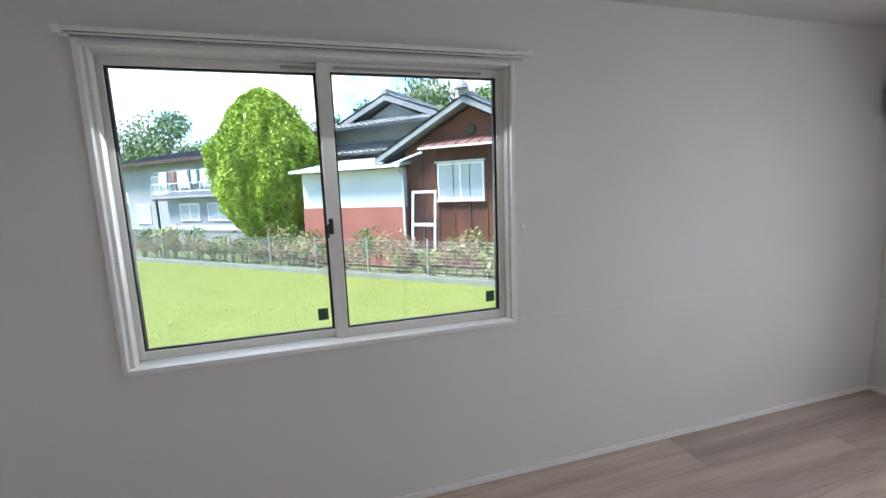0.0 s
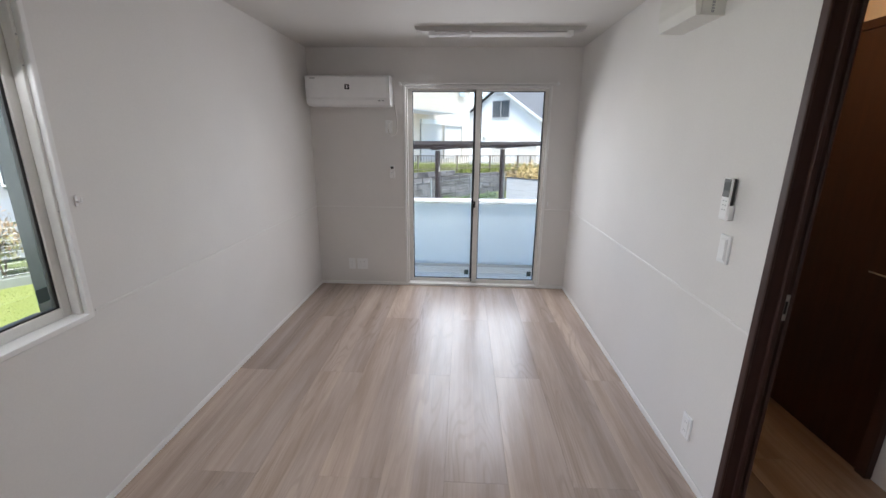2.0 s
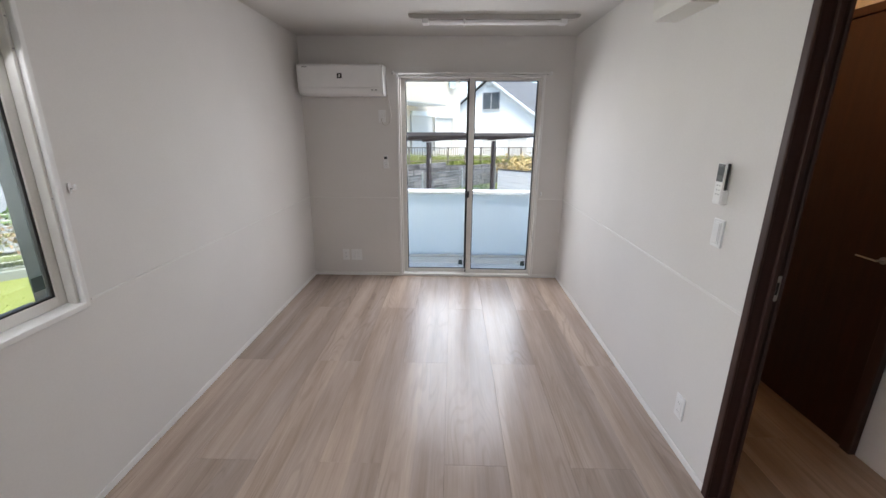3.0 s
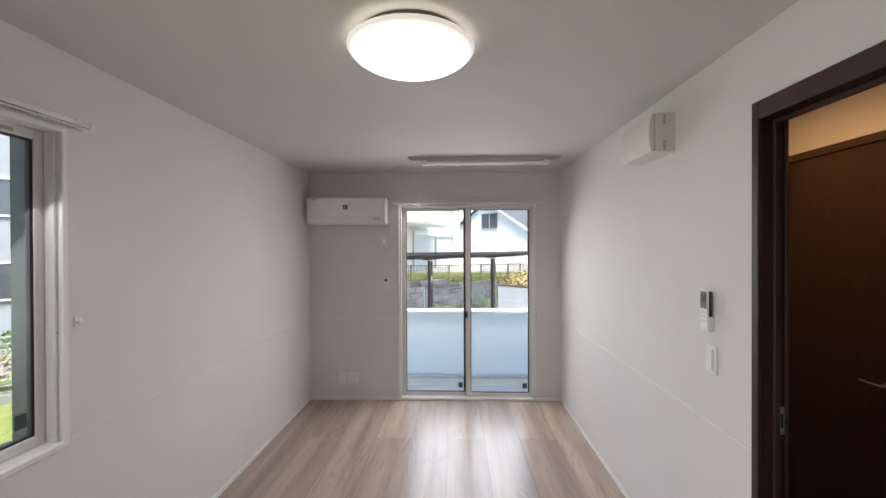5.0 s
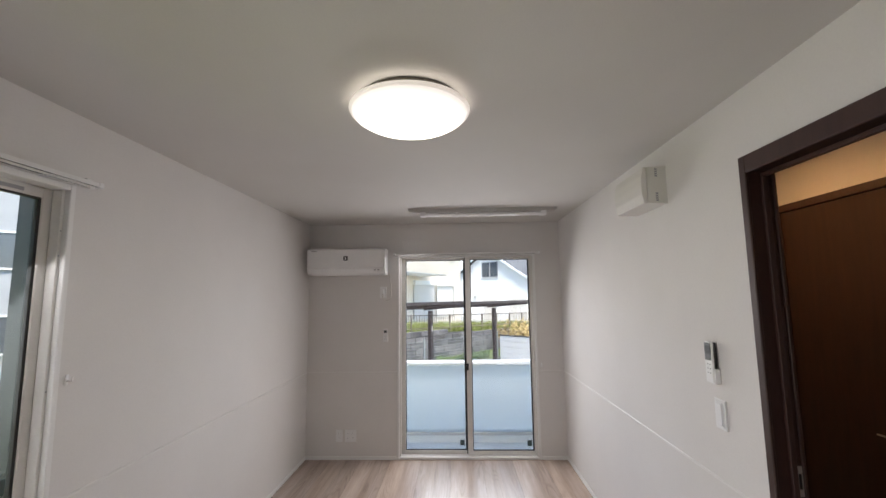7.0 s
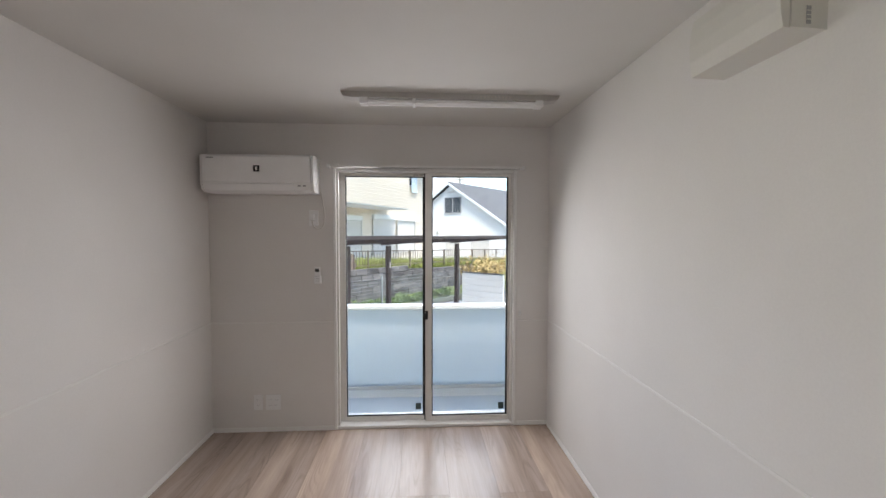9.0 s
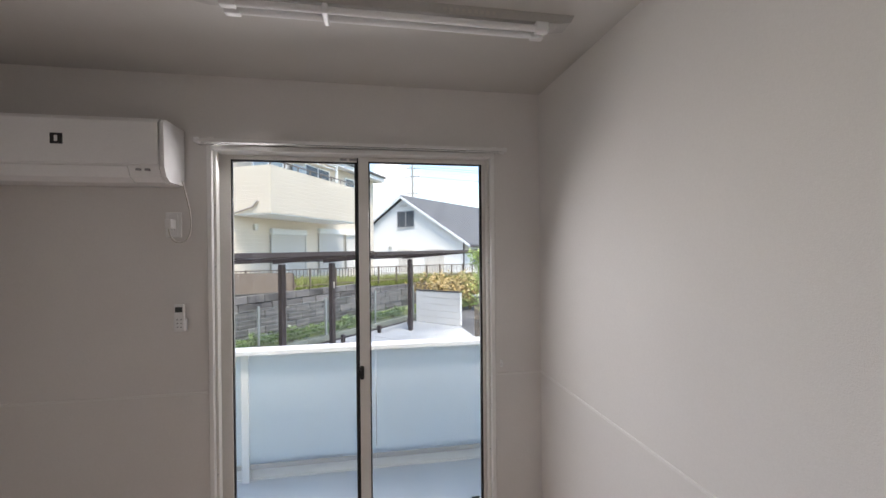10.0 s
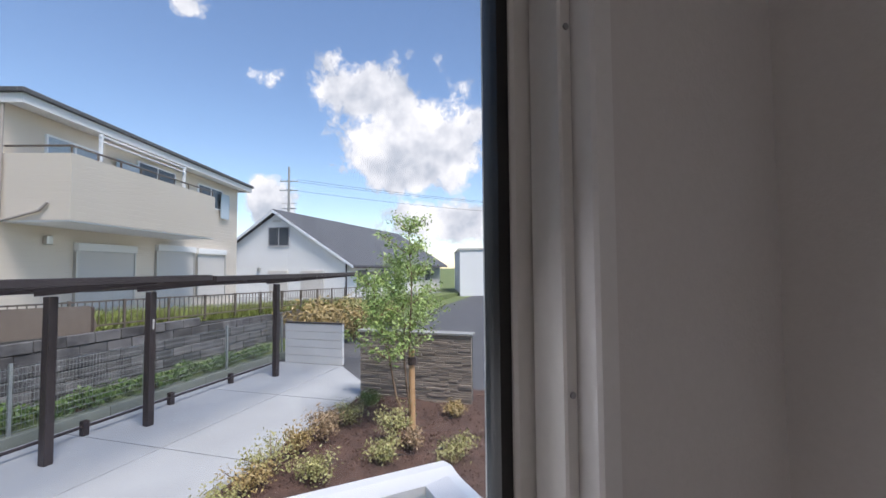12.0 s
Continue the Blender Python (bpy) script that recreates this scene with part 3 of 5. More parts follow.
def wall_plate(name, m, label, category, gangs, kind, group=""):
    """A white plate on a wall: x along it, y away from the wall."""
    top = thing(name, m, label, category, group)
    w = 0.07 if gangs == 1 else 0.116
    part("plate", boxed(-w / 2, 0, -0.06, w / 2, 0.008, 0.06, bevel=0.003, segments=2), WHITE_PLASTIC, top)
    for g in range(gangs):
        x = (g - (gangs - 1) / 2) * 0.046
        part("insert", boxed(x - 0.021, 0.008, -0.05, x + 0.021, 0.0105, 0.05, bevel=0.002), WHITE_PLASTIC, top)
        if kind == "socket":
            for z in (-0.022, 0.022):
                for dx in (-0.006, 0.006):
                    part("slot", boxed(x + dx - 0.001, 0.0104, z - 0.005, x + dx + 0.001, 0.0112, z + 0.005), GREY_PLASTIC, top)
        else:
            part("rocker", boxed(x - 0.017, 0.0105, -0.044, x + 0.017, 0.0145, 0.044, bevel=0.002), WHITE_PLASTIC, top)
    return top


wall_plate("socket", pose(XE, 1.62, 1.675, 0, 0, 90), "white socket for the air conditioner", "socket", 1, "socket", "sockets")
single("plug", boxed(3.955, 1.606, 1.655, 4.008, 1.634, 1.70, bevel=0.005, segments=2), WHITE_PLASTIC, "white plug pushed into the wall socket", "plug")
wall_plate("socket", pose(XE, 2.06, 0.235, 0, 0, 90), "white single wall socket near the floor", "socket", 1, "socket", "sockets")
wall_plate("aerial_socket", pose(XE, 1.945, 0.235, 0, 0, 90), "white double socket plate near the floor", "socket", 2, "socket", "sockets")
wall_plate("socket", pose(1.51, YR, 0.245), "white single wall socket near the floor", "socket", 1, "socket", "sockets")
wall_plate("light_switch", pose(1.485, YR, 1.135), "white light switch beside the doorway", "switch", 1, "switch")


def remote(m, label, w, h, dark_top):
    top = thing("remote_control", m, label, "remote control", "remote controls")
    part("handset", boxed(-w / 2, 0.020, -h / 2, w / 2, 0.030, h / 2, bevel=0.004, segments=2), WHITE_PLASTIC, top)
    part("back_shell", boxed(-w / 2 + 0.002, 0.007, -h / 2 + 0.002, w / 2 - 0.002, 0.020, h / 2 - 0.002, bevel=0.003), BLACK_PLASTIC if dark_top else WHITE_PLASTIC, top, "dark back shell" if dark_top else "")
    if dark_top:
        part("display_panel", boxed(-w / 2 + 0.004, 0.0290, 0.006, w / 2 - 0.004, 0.0312, h / 2 - 0.004, bevel=0.0008), BLACK_PLASTIC, top, "black display panel")
    part("screen", boxed(-w / 2 + 0.007, 0.0295, h * 0.2, w / 2 - 0.007, 0.0322, h * 0.4), LCD, top, "grey liquid crystal screen")
    for r in range(3):
        for c in range(2):
            part("button", boxed(-0.013 + c * 0.016, 0.0295, -0.012 - r * 0.018, -0.006 + c * 0.016, 0.031, -0.007 - r * 0.018, bevel=0.001), GREY_PLASTIC, top)
    part("holder", boxed(-w / 2 - 0.004, 0, -h / 2 - 0.006, w / 2 + 0.004, 0.026, -h / 2 + 0.055, bevel=0.003), WHITE_PLASTIC, top, "white wall holder")
    return top


remote(pose(1.50, YR, 1.345), "white remote control with a black display in a wall holder", 0.05, 0.165, True)
remote(pose(XE, 1.592, 1.235, 0, 0, 90), "small white air conditioner remote in a wall holder", 0.045, 0.125, False)


def vent_cover():
    top = thing("ventilation_cover", pose(1.785, YR, 2.09), "white box-shaped ventilation cover high on the wall", "vent")
    prof = [(0.0, 0.0), (0.118, 0.004), (0.127, 0.05), (0.129, 0.1), (0.125, 0.15), (0.115, 0.192), (0.0, 0.195)]
    part("cover", prism(bmesh.new(), [(min(y, 0.098), z) for y, z in prof], "x", 0.0, 0.355), VENT_WHITE, top)
    part("front_plate", prism(bmesh.new(), [(0.101, 0.002), (0.117, 0.004), (0.126, 0.05), (0.128, 0.1), (0.124, 0.15), (0.114, 0.191), (0.101, 0.193)], "x", 0.002, 0.353), VENT_WHITE, top, "bowed white front plate")
    for z in (0.012, 0.14):
        grille = part("grille", boxed(-0.0015, 0.046, z, 0.001, 0.058, z + 0.045), GREY_PLASTIC, top, "grey side slot")
        for k in range(3):
            part("slat", boxed(-0.003, 0.046, z + 0.010 + k * 0.011, -0.001, 0.058, z + 0.012 + k * 0.011), VENT_WHITE, grille)


vent_cover()


# ---------------- ceiling lamp and drying rack ----------------
def ceiling_lamp():
    top = thing("ceiling_lamp", pose(1.24, 1.025, H) @ Matrix.Diagonal((0.92, 0.92, 1, 1)), "round white ceiling lamp, switched on", "lamp")
    part("base", lathe(bmesh.new(), [(0.0, 0.0), (0.205, 0.0), (0.215, -0.006), (0.217, -0.034), (0.0, -0.034)], 64), LAMP_GAP_SHADE, top, "base in dark olive for the shade of the gap", smooth=False)
    part("rim", lathe(bmesh.new(), [(0.249, -0.0335), (0.256, -0.037), (0.257, -0.043), (0.253, -0.05), (0.21, -0.052)], 64), RIM_GLOW, top, "faintly glowing white rim", smooth=True)
    part("upper_ring", lathe(bmesh.new(), [(0.218, -0.0345), (0.249, -0.0335)], 64), RING_GLOW, top, "glowing ring facing the ceiling", smooth=True)
    part("shade", lathe(bmesh.new(), [(0.248, -0.046), (0.235, -0.066), (0.20, -0.085), (0.14, -0.099), (0.07, -0.105), (0.0, -0.107)], 64), LAMP_GLOW, top, "glowing white domed shade", smooth=True)


ceiling_lamp()


def drying_rack():
    top = thing("drying_rack", pose(3.295, 0.61, H), "white folded laundry drying rack fixed to the ceiling", "drying rack")
    part("base_plate", prism(bmesh.new(), [(-0.66, 0.0), (0.66, 0.0), (0.645, -0.026), (0.60, -0.034), (-0.60, -0.034), (-0.645, -0.026)], "x", -0.036, 0.036), RACK_GREY, top, "white tapered base plate")
    for x in (-0.024, 0.024):
        part("pole", tubed((x, -0.53, -0.052), (x, 0.53, -0.052), 0.012, sides=14), WHITE_PLASTIC, top, "white hanging pole", smooth=False)
        for y in (-0.53, 0.53):
            part("end_holder", boxed(x - 0.014, y - 0.03, -0.068, x + 0.014, y + 0.02, -0.03, bevel=0.006, segments=2), WHITE_PLASTIC, top)
    part("clip", boxed(-0.04, 0.215, -0.07, 0.046, 0.235, -0.034, bevel=0.004), WHITE_PLASTIC, top)
    for k in range(9):
        part("printed_mark", boxed(-0.0375, -0.36 + k * 0.022, -0.024, -0.0355, -0.348 + k * 0.022, -0.012), SHUTTER, top)


drying_rack()

# ---------------- doorway and hall ----------------
doorway = thing("doorway_frame", pose(-0.045, YR, 0), "dark walnut door frame with a steel strike plate", "door frame")
doorway["kind"] = "structure"
for b in ((1.257, -0.097, 0.0, 1.28, 0.0, 2.082), (0.40, -0.097, 0.0, 0.428, 0.0, 2.082), (0.40, -0.097, 2.082, 1.28, 0.0, 2.11)):
    part("jamb", boxed(*b, bevel=0.002), WALNUT_FRAME, doorway)
for y0, y1 in ((0.001, 0.014), (-0.097, -0.084)):
    for b in ((1.25, y0, 0.0, 1.283, y1, 2.138), (0.367, y0, 0.0, 0.435, y1, 2.138), (0.435, y0, 2.072, 1.25, y1, 2.138)):
        part("casing", boxed(*b, bevel=0.003), WALNUT_FRAME, doorway)
for b in ((1.243, -0.062, 0.0, 1.257, -0.042, 2.07), (0.428, -0.062, 0.0, 0.442, -0.042, 2.07), (0.442, -0.062, 2.056, 1.243, -0.042, 2.07)):
    part("door_stop", boxed(*b, bevel=0.002), WALNUT_FRAME, doorway)
strike = part("strike_plate", boxed(1.254, -0.084, 0.94, 1.2575, -0.064, 1.04, bevel=0.001), STEEL, doorway, "steel strike plate")
part("latch_hole", boxed(1.2532, -0.079, 0.965, 1.2545, -0.07, 1.015), BLACK_PLASTIC, strike)

hall_door = thing("door_2", pose(1.52, YR - 0.895, 0), "closed dark walnut hall door with lever handle", "")
hall_door["kind"] = "structure"
part("leaf", boxed(0.03, 0.006, 0.006, 0.67, 0.026, 2.10, bevel=0.002), WALNUT, hall_door, "dark walnut door leaf")
for b in ((-0.03, 0.0, 0.0, 0.026, 0.035, 2.145), (0.674, 0.0, 0.0, 0.73, 0.035, 2.145), (0.026, 0.0, 2.104, 0.674, 0.035, 2.145)):
    part("casing", boxed(*b, bevel=0.003), WALNUT_FRAME, hall_door)
for z in (0.25, 1.93):
    part("hinge", tubed((0.664, 0.032, z - 0.05), (0.664, 0.032, z + 0.05), 0.007), WALNUT_FRAME, hall_door)
handle = part("handle", tubed((0.10, 0.024, 0.98), (0.10, 0.032, 0.98), 0.017, sides=20), GREY_PLASTIC, hall_door, "satin steel lever handle")
part("lever", boxed(0.09, 0.06, 0.976, 0.20, 0.070, 0.983, bevel=0.003), STEEL, handle)
part("neck", tubed((0.10, 0.03, 0.98), (0.10, 0.068, 0.98), 0.006), GREY_PLASTIC, handle)

hall_lamp = thing("downlight", pose(1.85, YR - 0.40, H), "small warm ceiling downlight in the hall", "lamp")
part("ring", lathe(bmesh.new(), [(0.045, 0.0), (0.062, 0.0), (0.06, -0.006), (0.045, -0.006)], 32), WHITE_PLASTIC, hall_lamp)
part("lens", lathe(bmesh.new(), [(0.045, -0.003), (0.0, -0.004)], 32), HALL_GLOW, hall_lamp, "glowing warm lens")

# ---------------- balcony ----------------
balcony = thing("balcony", pose(0, 0, 0), "narrow balcony with pale panel parapet and white coping", "balcony")
part("deck", boxed(XE + 0.16, -0.44, -0.42, 5.30, 2.45, -0.27), BALCONY_FLOOR, balcony, "grey sheet balcony deck")
part("step", boxed(XE + 0.16, -0.30, -0.27, XE + 0.34, 1.75, -0.02, bevel=0.004), BALCONY_WHITE, balcony, "pale door sill")
for y0, y1 in ((-0.36, 0.66), (0.664, 1.64), (1.70, 2.40)):
    part("panel", boxed(5.275, y0, -0.13, 5.295, y1, 0.72), BALCONY_PANEL, balcony, "frosted pale blue parapet panel")
    part("bottom_rail", boxed(5.268, y0, -0.17, 5.302, y1, -0.13, bevel=0.003), SHUTTER, balcony, "grey aluminium bottom rail")
for y in (1.67, -0.39, 2.42):
    part("post", boxed(5.262, y - 0.028, -0.27, 5.30, y + 0.028, 0.735, bevel=0.003), BALCONY_WHITE, balcony)
part("panel", boxed(XE + 0.16, -0.42, -0.27, 5.255, -0.40, 0.72), BALCONY_PANEL, balcony)
part("coping", prism(bmesh.new(), [(5.195, 0.742), (5.195, 0.772), (5.27, 0.786), (5.345, 0.772), (5.345, 0.742)], "y", -0.465, 2.46), BALCONY_WHITE, balcony, "white metal coping")
part("coping", prism(bmesh.new(), [(-0.465, 0.735), (-0.465, 0.772), (-0.41, 0.79), (-0.32, 0.772), (-0.32, 0.735)], "x", XE + 0.16, 5.194), BALCONY_WHITE, balcony)
part("upstand", boxed(5.312, -0.44, -0.26, 5.33, 2.45, -0.10), BALCONY_WHITE, balcony, "white upstand below the panels")
part("fascia", boxed(5.30, -0.44, -0.45, 5.33, 2.45, -0.26), BALCONY_WHITE, balcony)
struct("eave", boxed(XE + 0.16, -1.2, 2.26, 4.36, 2.56, 2.40, bevel=0.004), BALCONY_WHITE, "pale eave board above the balcony door")

# ---------------- ground ----------------
G = -0.95
struct("ground", boxed(-700, -700, G - 0.3, 700, 700, G - 0.06), WEEDS, "weedy ground reaching far off")
struct("road", boxed(3.0, -30, G - 0.06, 60, 10.2, G - 0.03), ASPHALT, "grey asphalt access road", OUT)
lawn = struct("lawn", boxed(-34, -2, G - 0.06, 2.0, 10.3, G), LAWN, "bright green mown lawn", OUT)


def scatter_blades(name, n, u0, u1, v0, v1, h, mat, label, level=None, width=0.008):
    rng = np.random.default_rng(5)
    verts, faces = [], []
    for i in range(n):
        u, v = rng.uniform(u0, u1), rng.uniform(v0, v1)
        a, hh, w = rng.uniform(0, 6.283), h * rng.uniform(0.5, 1.3), width * rng.uniform(0.7, 1.6)
        z = level(u) if level else G
        dx, dy, lx, ly = math.cos(a) * w, math.sin(a) * w, rng.normal(0, hh * 0.4), rng.normal(0, hh * 0.4)
        k = len(verts)
        verts += [(u - dx, v - dy, z - 0.005), (u + dx, v + dy, z - 0.005), (u + lx, v + ly, z + hh)]
        faces.append((k, k + 1, k + 2))
    return tagged(raw(name, verts, faces, mat, OUT), label=label, category="grass", kind="stuff")


scatter_blades("grass", 120000, -24, 1.9, 3.4, 10.25, 0.014, GRASS, "short bright green lawn grass")

# car park slab in bays, cut off at the far corner
slab = thing("car_park_slab", uv(0, 0), "pale concrete parking slab with cut joints", "pavement")
slab["kind"] = "structure"
rows = ((2.0, 4.4), (4.418, 7.2), (7.218, 9.7), (9.718, 12.2))
for k, (u0, u1) in enumerate(rows):
    part("slab_bay", boxed(u0, 8.229, G - 0.10, u1, 10.28, G, bevel=0.004), CONCRETE, slab)
    if k < 3:
        part("slab_bay", boxed(u0, 6.62, G - 0.10, u1, 8.211, G, bevel=0.004), CONCRETE, slab)
part("slab_bay", prism(bmesh.new(), [(9.718, 6.62), (10.58, 6.62), (12.2, 8.211), (9.718, 8.211)], "z", G - 0.10, G), CONCRETE, slab)
struct("slab_edging", boxed(2.0, 6.50, G - 0.12, 10.5, 6.612, G + 0.012, bevel=0.006), KERB, "low concrete edging", OUT)
bm = boxed(4.6, 1.0, G - 0.12, 10.9, 6.49, G + 0.03)
bmesh.ops.subdivide_edges(bm, edges=bm.edges[:], cuts=24, use_grid_fill=True)
for v in bm.verts:
    if v.co.z > G:
        v.co.z += 0.05 * noise.noise(v.co * 1.7) + 0.03 * noise.noise(v.co * 6)
struct("planting_bed", bm, SOIL, "dark turned soil of a planting bed", OUT)
rng_c = np.random.default_rng(3)
cv, cf = [], []
for k in range(2600):
    cu_, cw_, cr_ = rng_c.uniform(5.6, 10.8), rng_c.uniform(2.2, 6.4), rng_c.uniform(0.008, 0.032)
    cz_ = G + 0.03 + 0.05 * noise.noise((cu_ * 1.7, cw_ * 1.7, (G + 0.03) * 1.7)) + 0.2 * cr_
    n0 = len(cv)
    cv += [(cu_ + cr_ * rng_c.uniform(0.6, 1.3) * a, cw_ + cr_ * rng_c.uniform(0.6, 1.3) * b, cz_ + cr_ * rng_c.uniform(0.5, 0.9) * d) for a, b, d in ((1, 0, 0), (0, 1, 0), (-1, 0, 0), (0, -1, 0), (0, 0, 1), (0, 0, -1))]
    cf += [(n0 + a, n0 + b, n0 + d) for a, b, d in ((0, 1, 4), (1, 2, 4), (2, 3, 4), (3, 0, 4), (1, 0, 5), (2, 1, 5), (3, 2, 5), (0, 3, 5))]
tagged(raw("soil_clods", cv, cf, SOIL, OUT), label="crumbly brown soil clods on the planting bed", category="soil", kind="stuff")
struct("bed_kerb", boxed(4.6, 0.88, G - 0.1, 10.9, 1.0, G + 0.05, bevel=0.01), KERB, "concrete kerb", OUT)

# boundary kerb and mesh fence
kerb = thing("boundary_kerb", uv(0, 0), "low concrete block kerb under the mesh fence", "kerb")
kerb["kind"] = "structure"
base = finish("kerb_block", boxed(0.004, 10.30, G - 0.1, 1.996, 10.44, G + 0.15, bevel=0.006), MOSSY)
base.parent = kerb
base.location.x = -24
for k in range(1, 19):
    o = new("kerb_block", base.data)
    o.parent, o.location.x = kerb, -24 + 2 * k


def mesh_fence():
    top = thing("mesh_fence", uv(0, 10.37, G + 0.15), "low galvanised wire mesh fence on a concrete kerb", "fence")
    first = None
    for k in range(19):
        u = -23.35 + 2 * k
        if first is None:
            first = part("fence_post", boxed(-0.022, -0.022, 0.0, 0.022, 0.022, 1.03, bevel=0.005), GALV, top)
            first.location.x = u
        else:
            o = new("fence_post", first.data)
            o.parent, o.location.x = top, u
    rail = None
    for k in range(18):
        u = -23.35 + 2 * k
        if rail is None:
            bm = bmesh.new()
            for z in [0.05 + 0.10 * i for i in range(10)]:
                tube(bm, (0.02, -0.025, z), (1.98, -0.025, z), 0.004, sides=4)
            for i in range(39):
                tube(bm, (0.03 + 0.05 * i, -0.025, 0.03), (0.03 + 0.05 * i, -0.025, 0.98), 0.003, sides=3)
            rail = part("mesh_panel", bm, GALV, top)
            rail.location.x = u
        else:
            o = new("mesh_panel", rail.data)
            o.parent, o.location.x = top, u


mesh_fence()


# ---------------- retaining wall, bank and railing ----------------
def wall_top(u):
    return 0.45 - 0.047 * (u - 7.0)


bm = prism(bmesh.new(), [(0.2, G - 0.1), (22, G - 0.1), (22, wall_top(22) - 0.02), (0.2, wall_top(0.2) - 0.02)], "y", 11.24, 11.6)
retaining = tagged(finish("retaining_wall", bm, STONE_GROUT), label="weathered dark block retaining wall", category="wall", kind="structure")
retaining.matrix_world = OUT
bm = prism(bmesh.new(), [(0.2, G - 0.1), (48, G - 0.1), (48, -0.98), (22, wall_top(22) - 0.04), (0.2, wall_top(0.2) - 0.04)], "y", 11.6, 60)
struct("terrace", bm, WEEDS, "grassy higher ground behind the retaining wall", OUT)
# Pale yard sheet added to bounce neutral light onto the house walls.
bm = prism(bmesh.new(), [(0.2, wall_top(0.2) - 0.1), (22, wall_top(22) - 0.1), (40, -0.87), (40, -0.745), (22, wall_top(22) - 0.02), (0.2, wall_top(0.2) - 0.02)], "y", 13.4, 44)
struct("house_yard", bm, KERB, "pale yard sheet added to bounce neutral light onto the houses", OUT)
bm = boxed(0.2, 10.44, G - 0.1, 22, 11.24, G + 0.05)
bmesh.ops.subdivide_edges(bm, edges=bm.edges[:], cuts=20, use_grid_fill=True)
for v in bm.verts:
    if v.co.z > G:
        v.co.z += 0.28 * max(0, (v.co.y - 10.5) / 0.74) + 0.08 * noise.noise(v.co * 2.1)
struct("weedy_strip", bm, WEEDS, "weedy strip at the foot of the retaining wall", OUT)


def railing():
    top = thing("railing", uv(0, 11.4, 0), "bronze bar railing on top of the retaining wall", "railing")
    for z0 in (0.05, 0.52):
        bm = prism(bmesh.new(), [(1.0, wall_top(1.0) * 0.5 + 0.23 + z0), (20, wall_top(20) * 0.5 + 0.23 + z0), (20, wall_top(20) * 0.5 + 0.26 + z0), (1.0, wall_top(1.0) * 0.5 + 0.26 + z0)], "y", -0.02, 0.02)
        part("rail", bm, RAIL_BROWN, top)
    post = bar = None
    for k in range(20):
        u = 1.0 + k
        z = wall_top(u) - 0.03
        if post is None:
            post = part("post", boxed(-0.02, -0.02, 0, 0.02, 0.02, 0.62), RAIL_BROWN, top)
            o = post
        else:
            o = new("post", post.data)
            o.parent = top
        o.location = (u, 0, z - 0.02 + 0.0235 * (u - 7))
    for k in range(150):
        u = 1.08 + k * 0.126
        if bar is None:
            bar = part("bar", boxed(-0.007, -0.007, 0.06, 0.007, 0.007, 0.53), RAIL_BROWN, top)
            o = bar
        else:
            o = new("bar", bar.data)
            o.parent = top
        o.location = (u, 0, wall_top(u) * 0.5 + 0.23)


railing()
scatter_blades("tall_grass", 18000, 3.0, 21, 11.65, 13.4, 0.34, GRASS, "tall yellow-green grass behind the railing", lambda u: wall_top(u) - 0.04, 0.012)
screen = thing("reed_screen", uv(0, 11.34, 0), "brown reed screen tied along the railing", "screen")
part("matting", prism(bmesh.new(), [(1.0, wall_top(1.0) + 0.0), (8.3, wall_top(8.3) - 0.12), (8.45, wall_top(8.3) + 0.1), (8.3, wall_top(8.3) + 0.5), (1.0, wall_top(1.0) + 0.46)], "y", -0.012, 0.012), REED, screen)
part("edge_lath", boxed(8.33, -0.02, 0.28, 8.38, 0.02, 0.86), DARK_WOOD, screen)


# ---------------- carport, stops, screen wall ----------------
def carport(u0, u1, posts, lift, label):
    top = thing("carport", uv(0, 0, 0), label, "carport", "carports")
    for u in posts:
        p = part("post", boxed(u - 0.055, 9.14, G, u + 0.055, 9.26, 1.20 + lift, bevel=0.008), BROWN_STEEL, top)
        if u < 5 or 7 < u < 9:
            part("notice", boxed(u - 0.014, 9.132, 0.60, u + 0.014, 9.139, 0.76), SHUTTER, p, "small pale notice")
        part("arm", prism(bmesh.new(), [(7.35, 1.375 + lift), (9.45, 1.20 + lift), (9.45, 1.28 + lift), (7.35, 1.41 + lift)], "x", u - 0.045, u + 0.045), BROWN_STEEL, top)
    sheet = part("roof_sheet", prism(bmesh.new(), [(7.25, 1.43 + lift), (9.6, 1.285 + lift), (9.6, 1.30 + lift), (7.25, 1.445 + lift)], "x", u0, u1), ROOF_SHEET, top)
    part("fascia", boxed(u0, 7.20, 1.40 + lift, u1, 7.25, 1.475 + lift, bevel=0.006), BROWN_STEEL, top)
    part("gutter", boxed(u0, 9.60, 1.23 + lift, u1, 9.70, 1.33 + lift, bevel=0.01), BROWN_STEEL, top)
    for u in (u0, u1 - 0.05):
        part("end_rail", prism(bmesh.new(), [(7.25, 1.40 + lift), (9.6, 1.255 + lift), (9.6, 1.33 + lift), (7.25, 1.475 + lift)], "x", u, u + 0.05), BROWN_STEEL, top)
    n = int((u1 - u0) / 0.72)
    for k in range(1, n):
        u = u0 + (u1 - u0) * k / n
        part("rafter", prism(bmesh.new(), [(7.25, 1.405 + lift), (9.6, 1.26 + lift), (9.6, 1.284 + lift), (7.25, 1.429 + lift)], "x", u - 0.02, u + 0.02), BROWN_STEEL, sheet)


carport(2.1, 7.05, (3.2, 6.42), 0.02, "dark brown cantilevered carport")
carport(7.12, 12.6, (7.8, 10.9), 0.0, "dark brown cantilevered carport beside the screen wall")

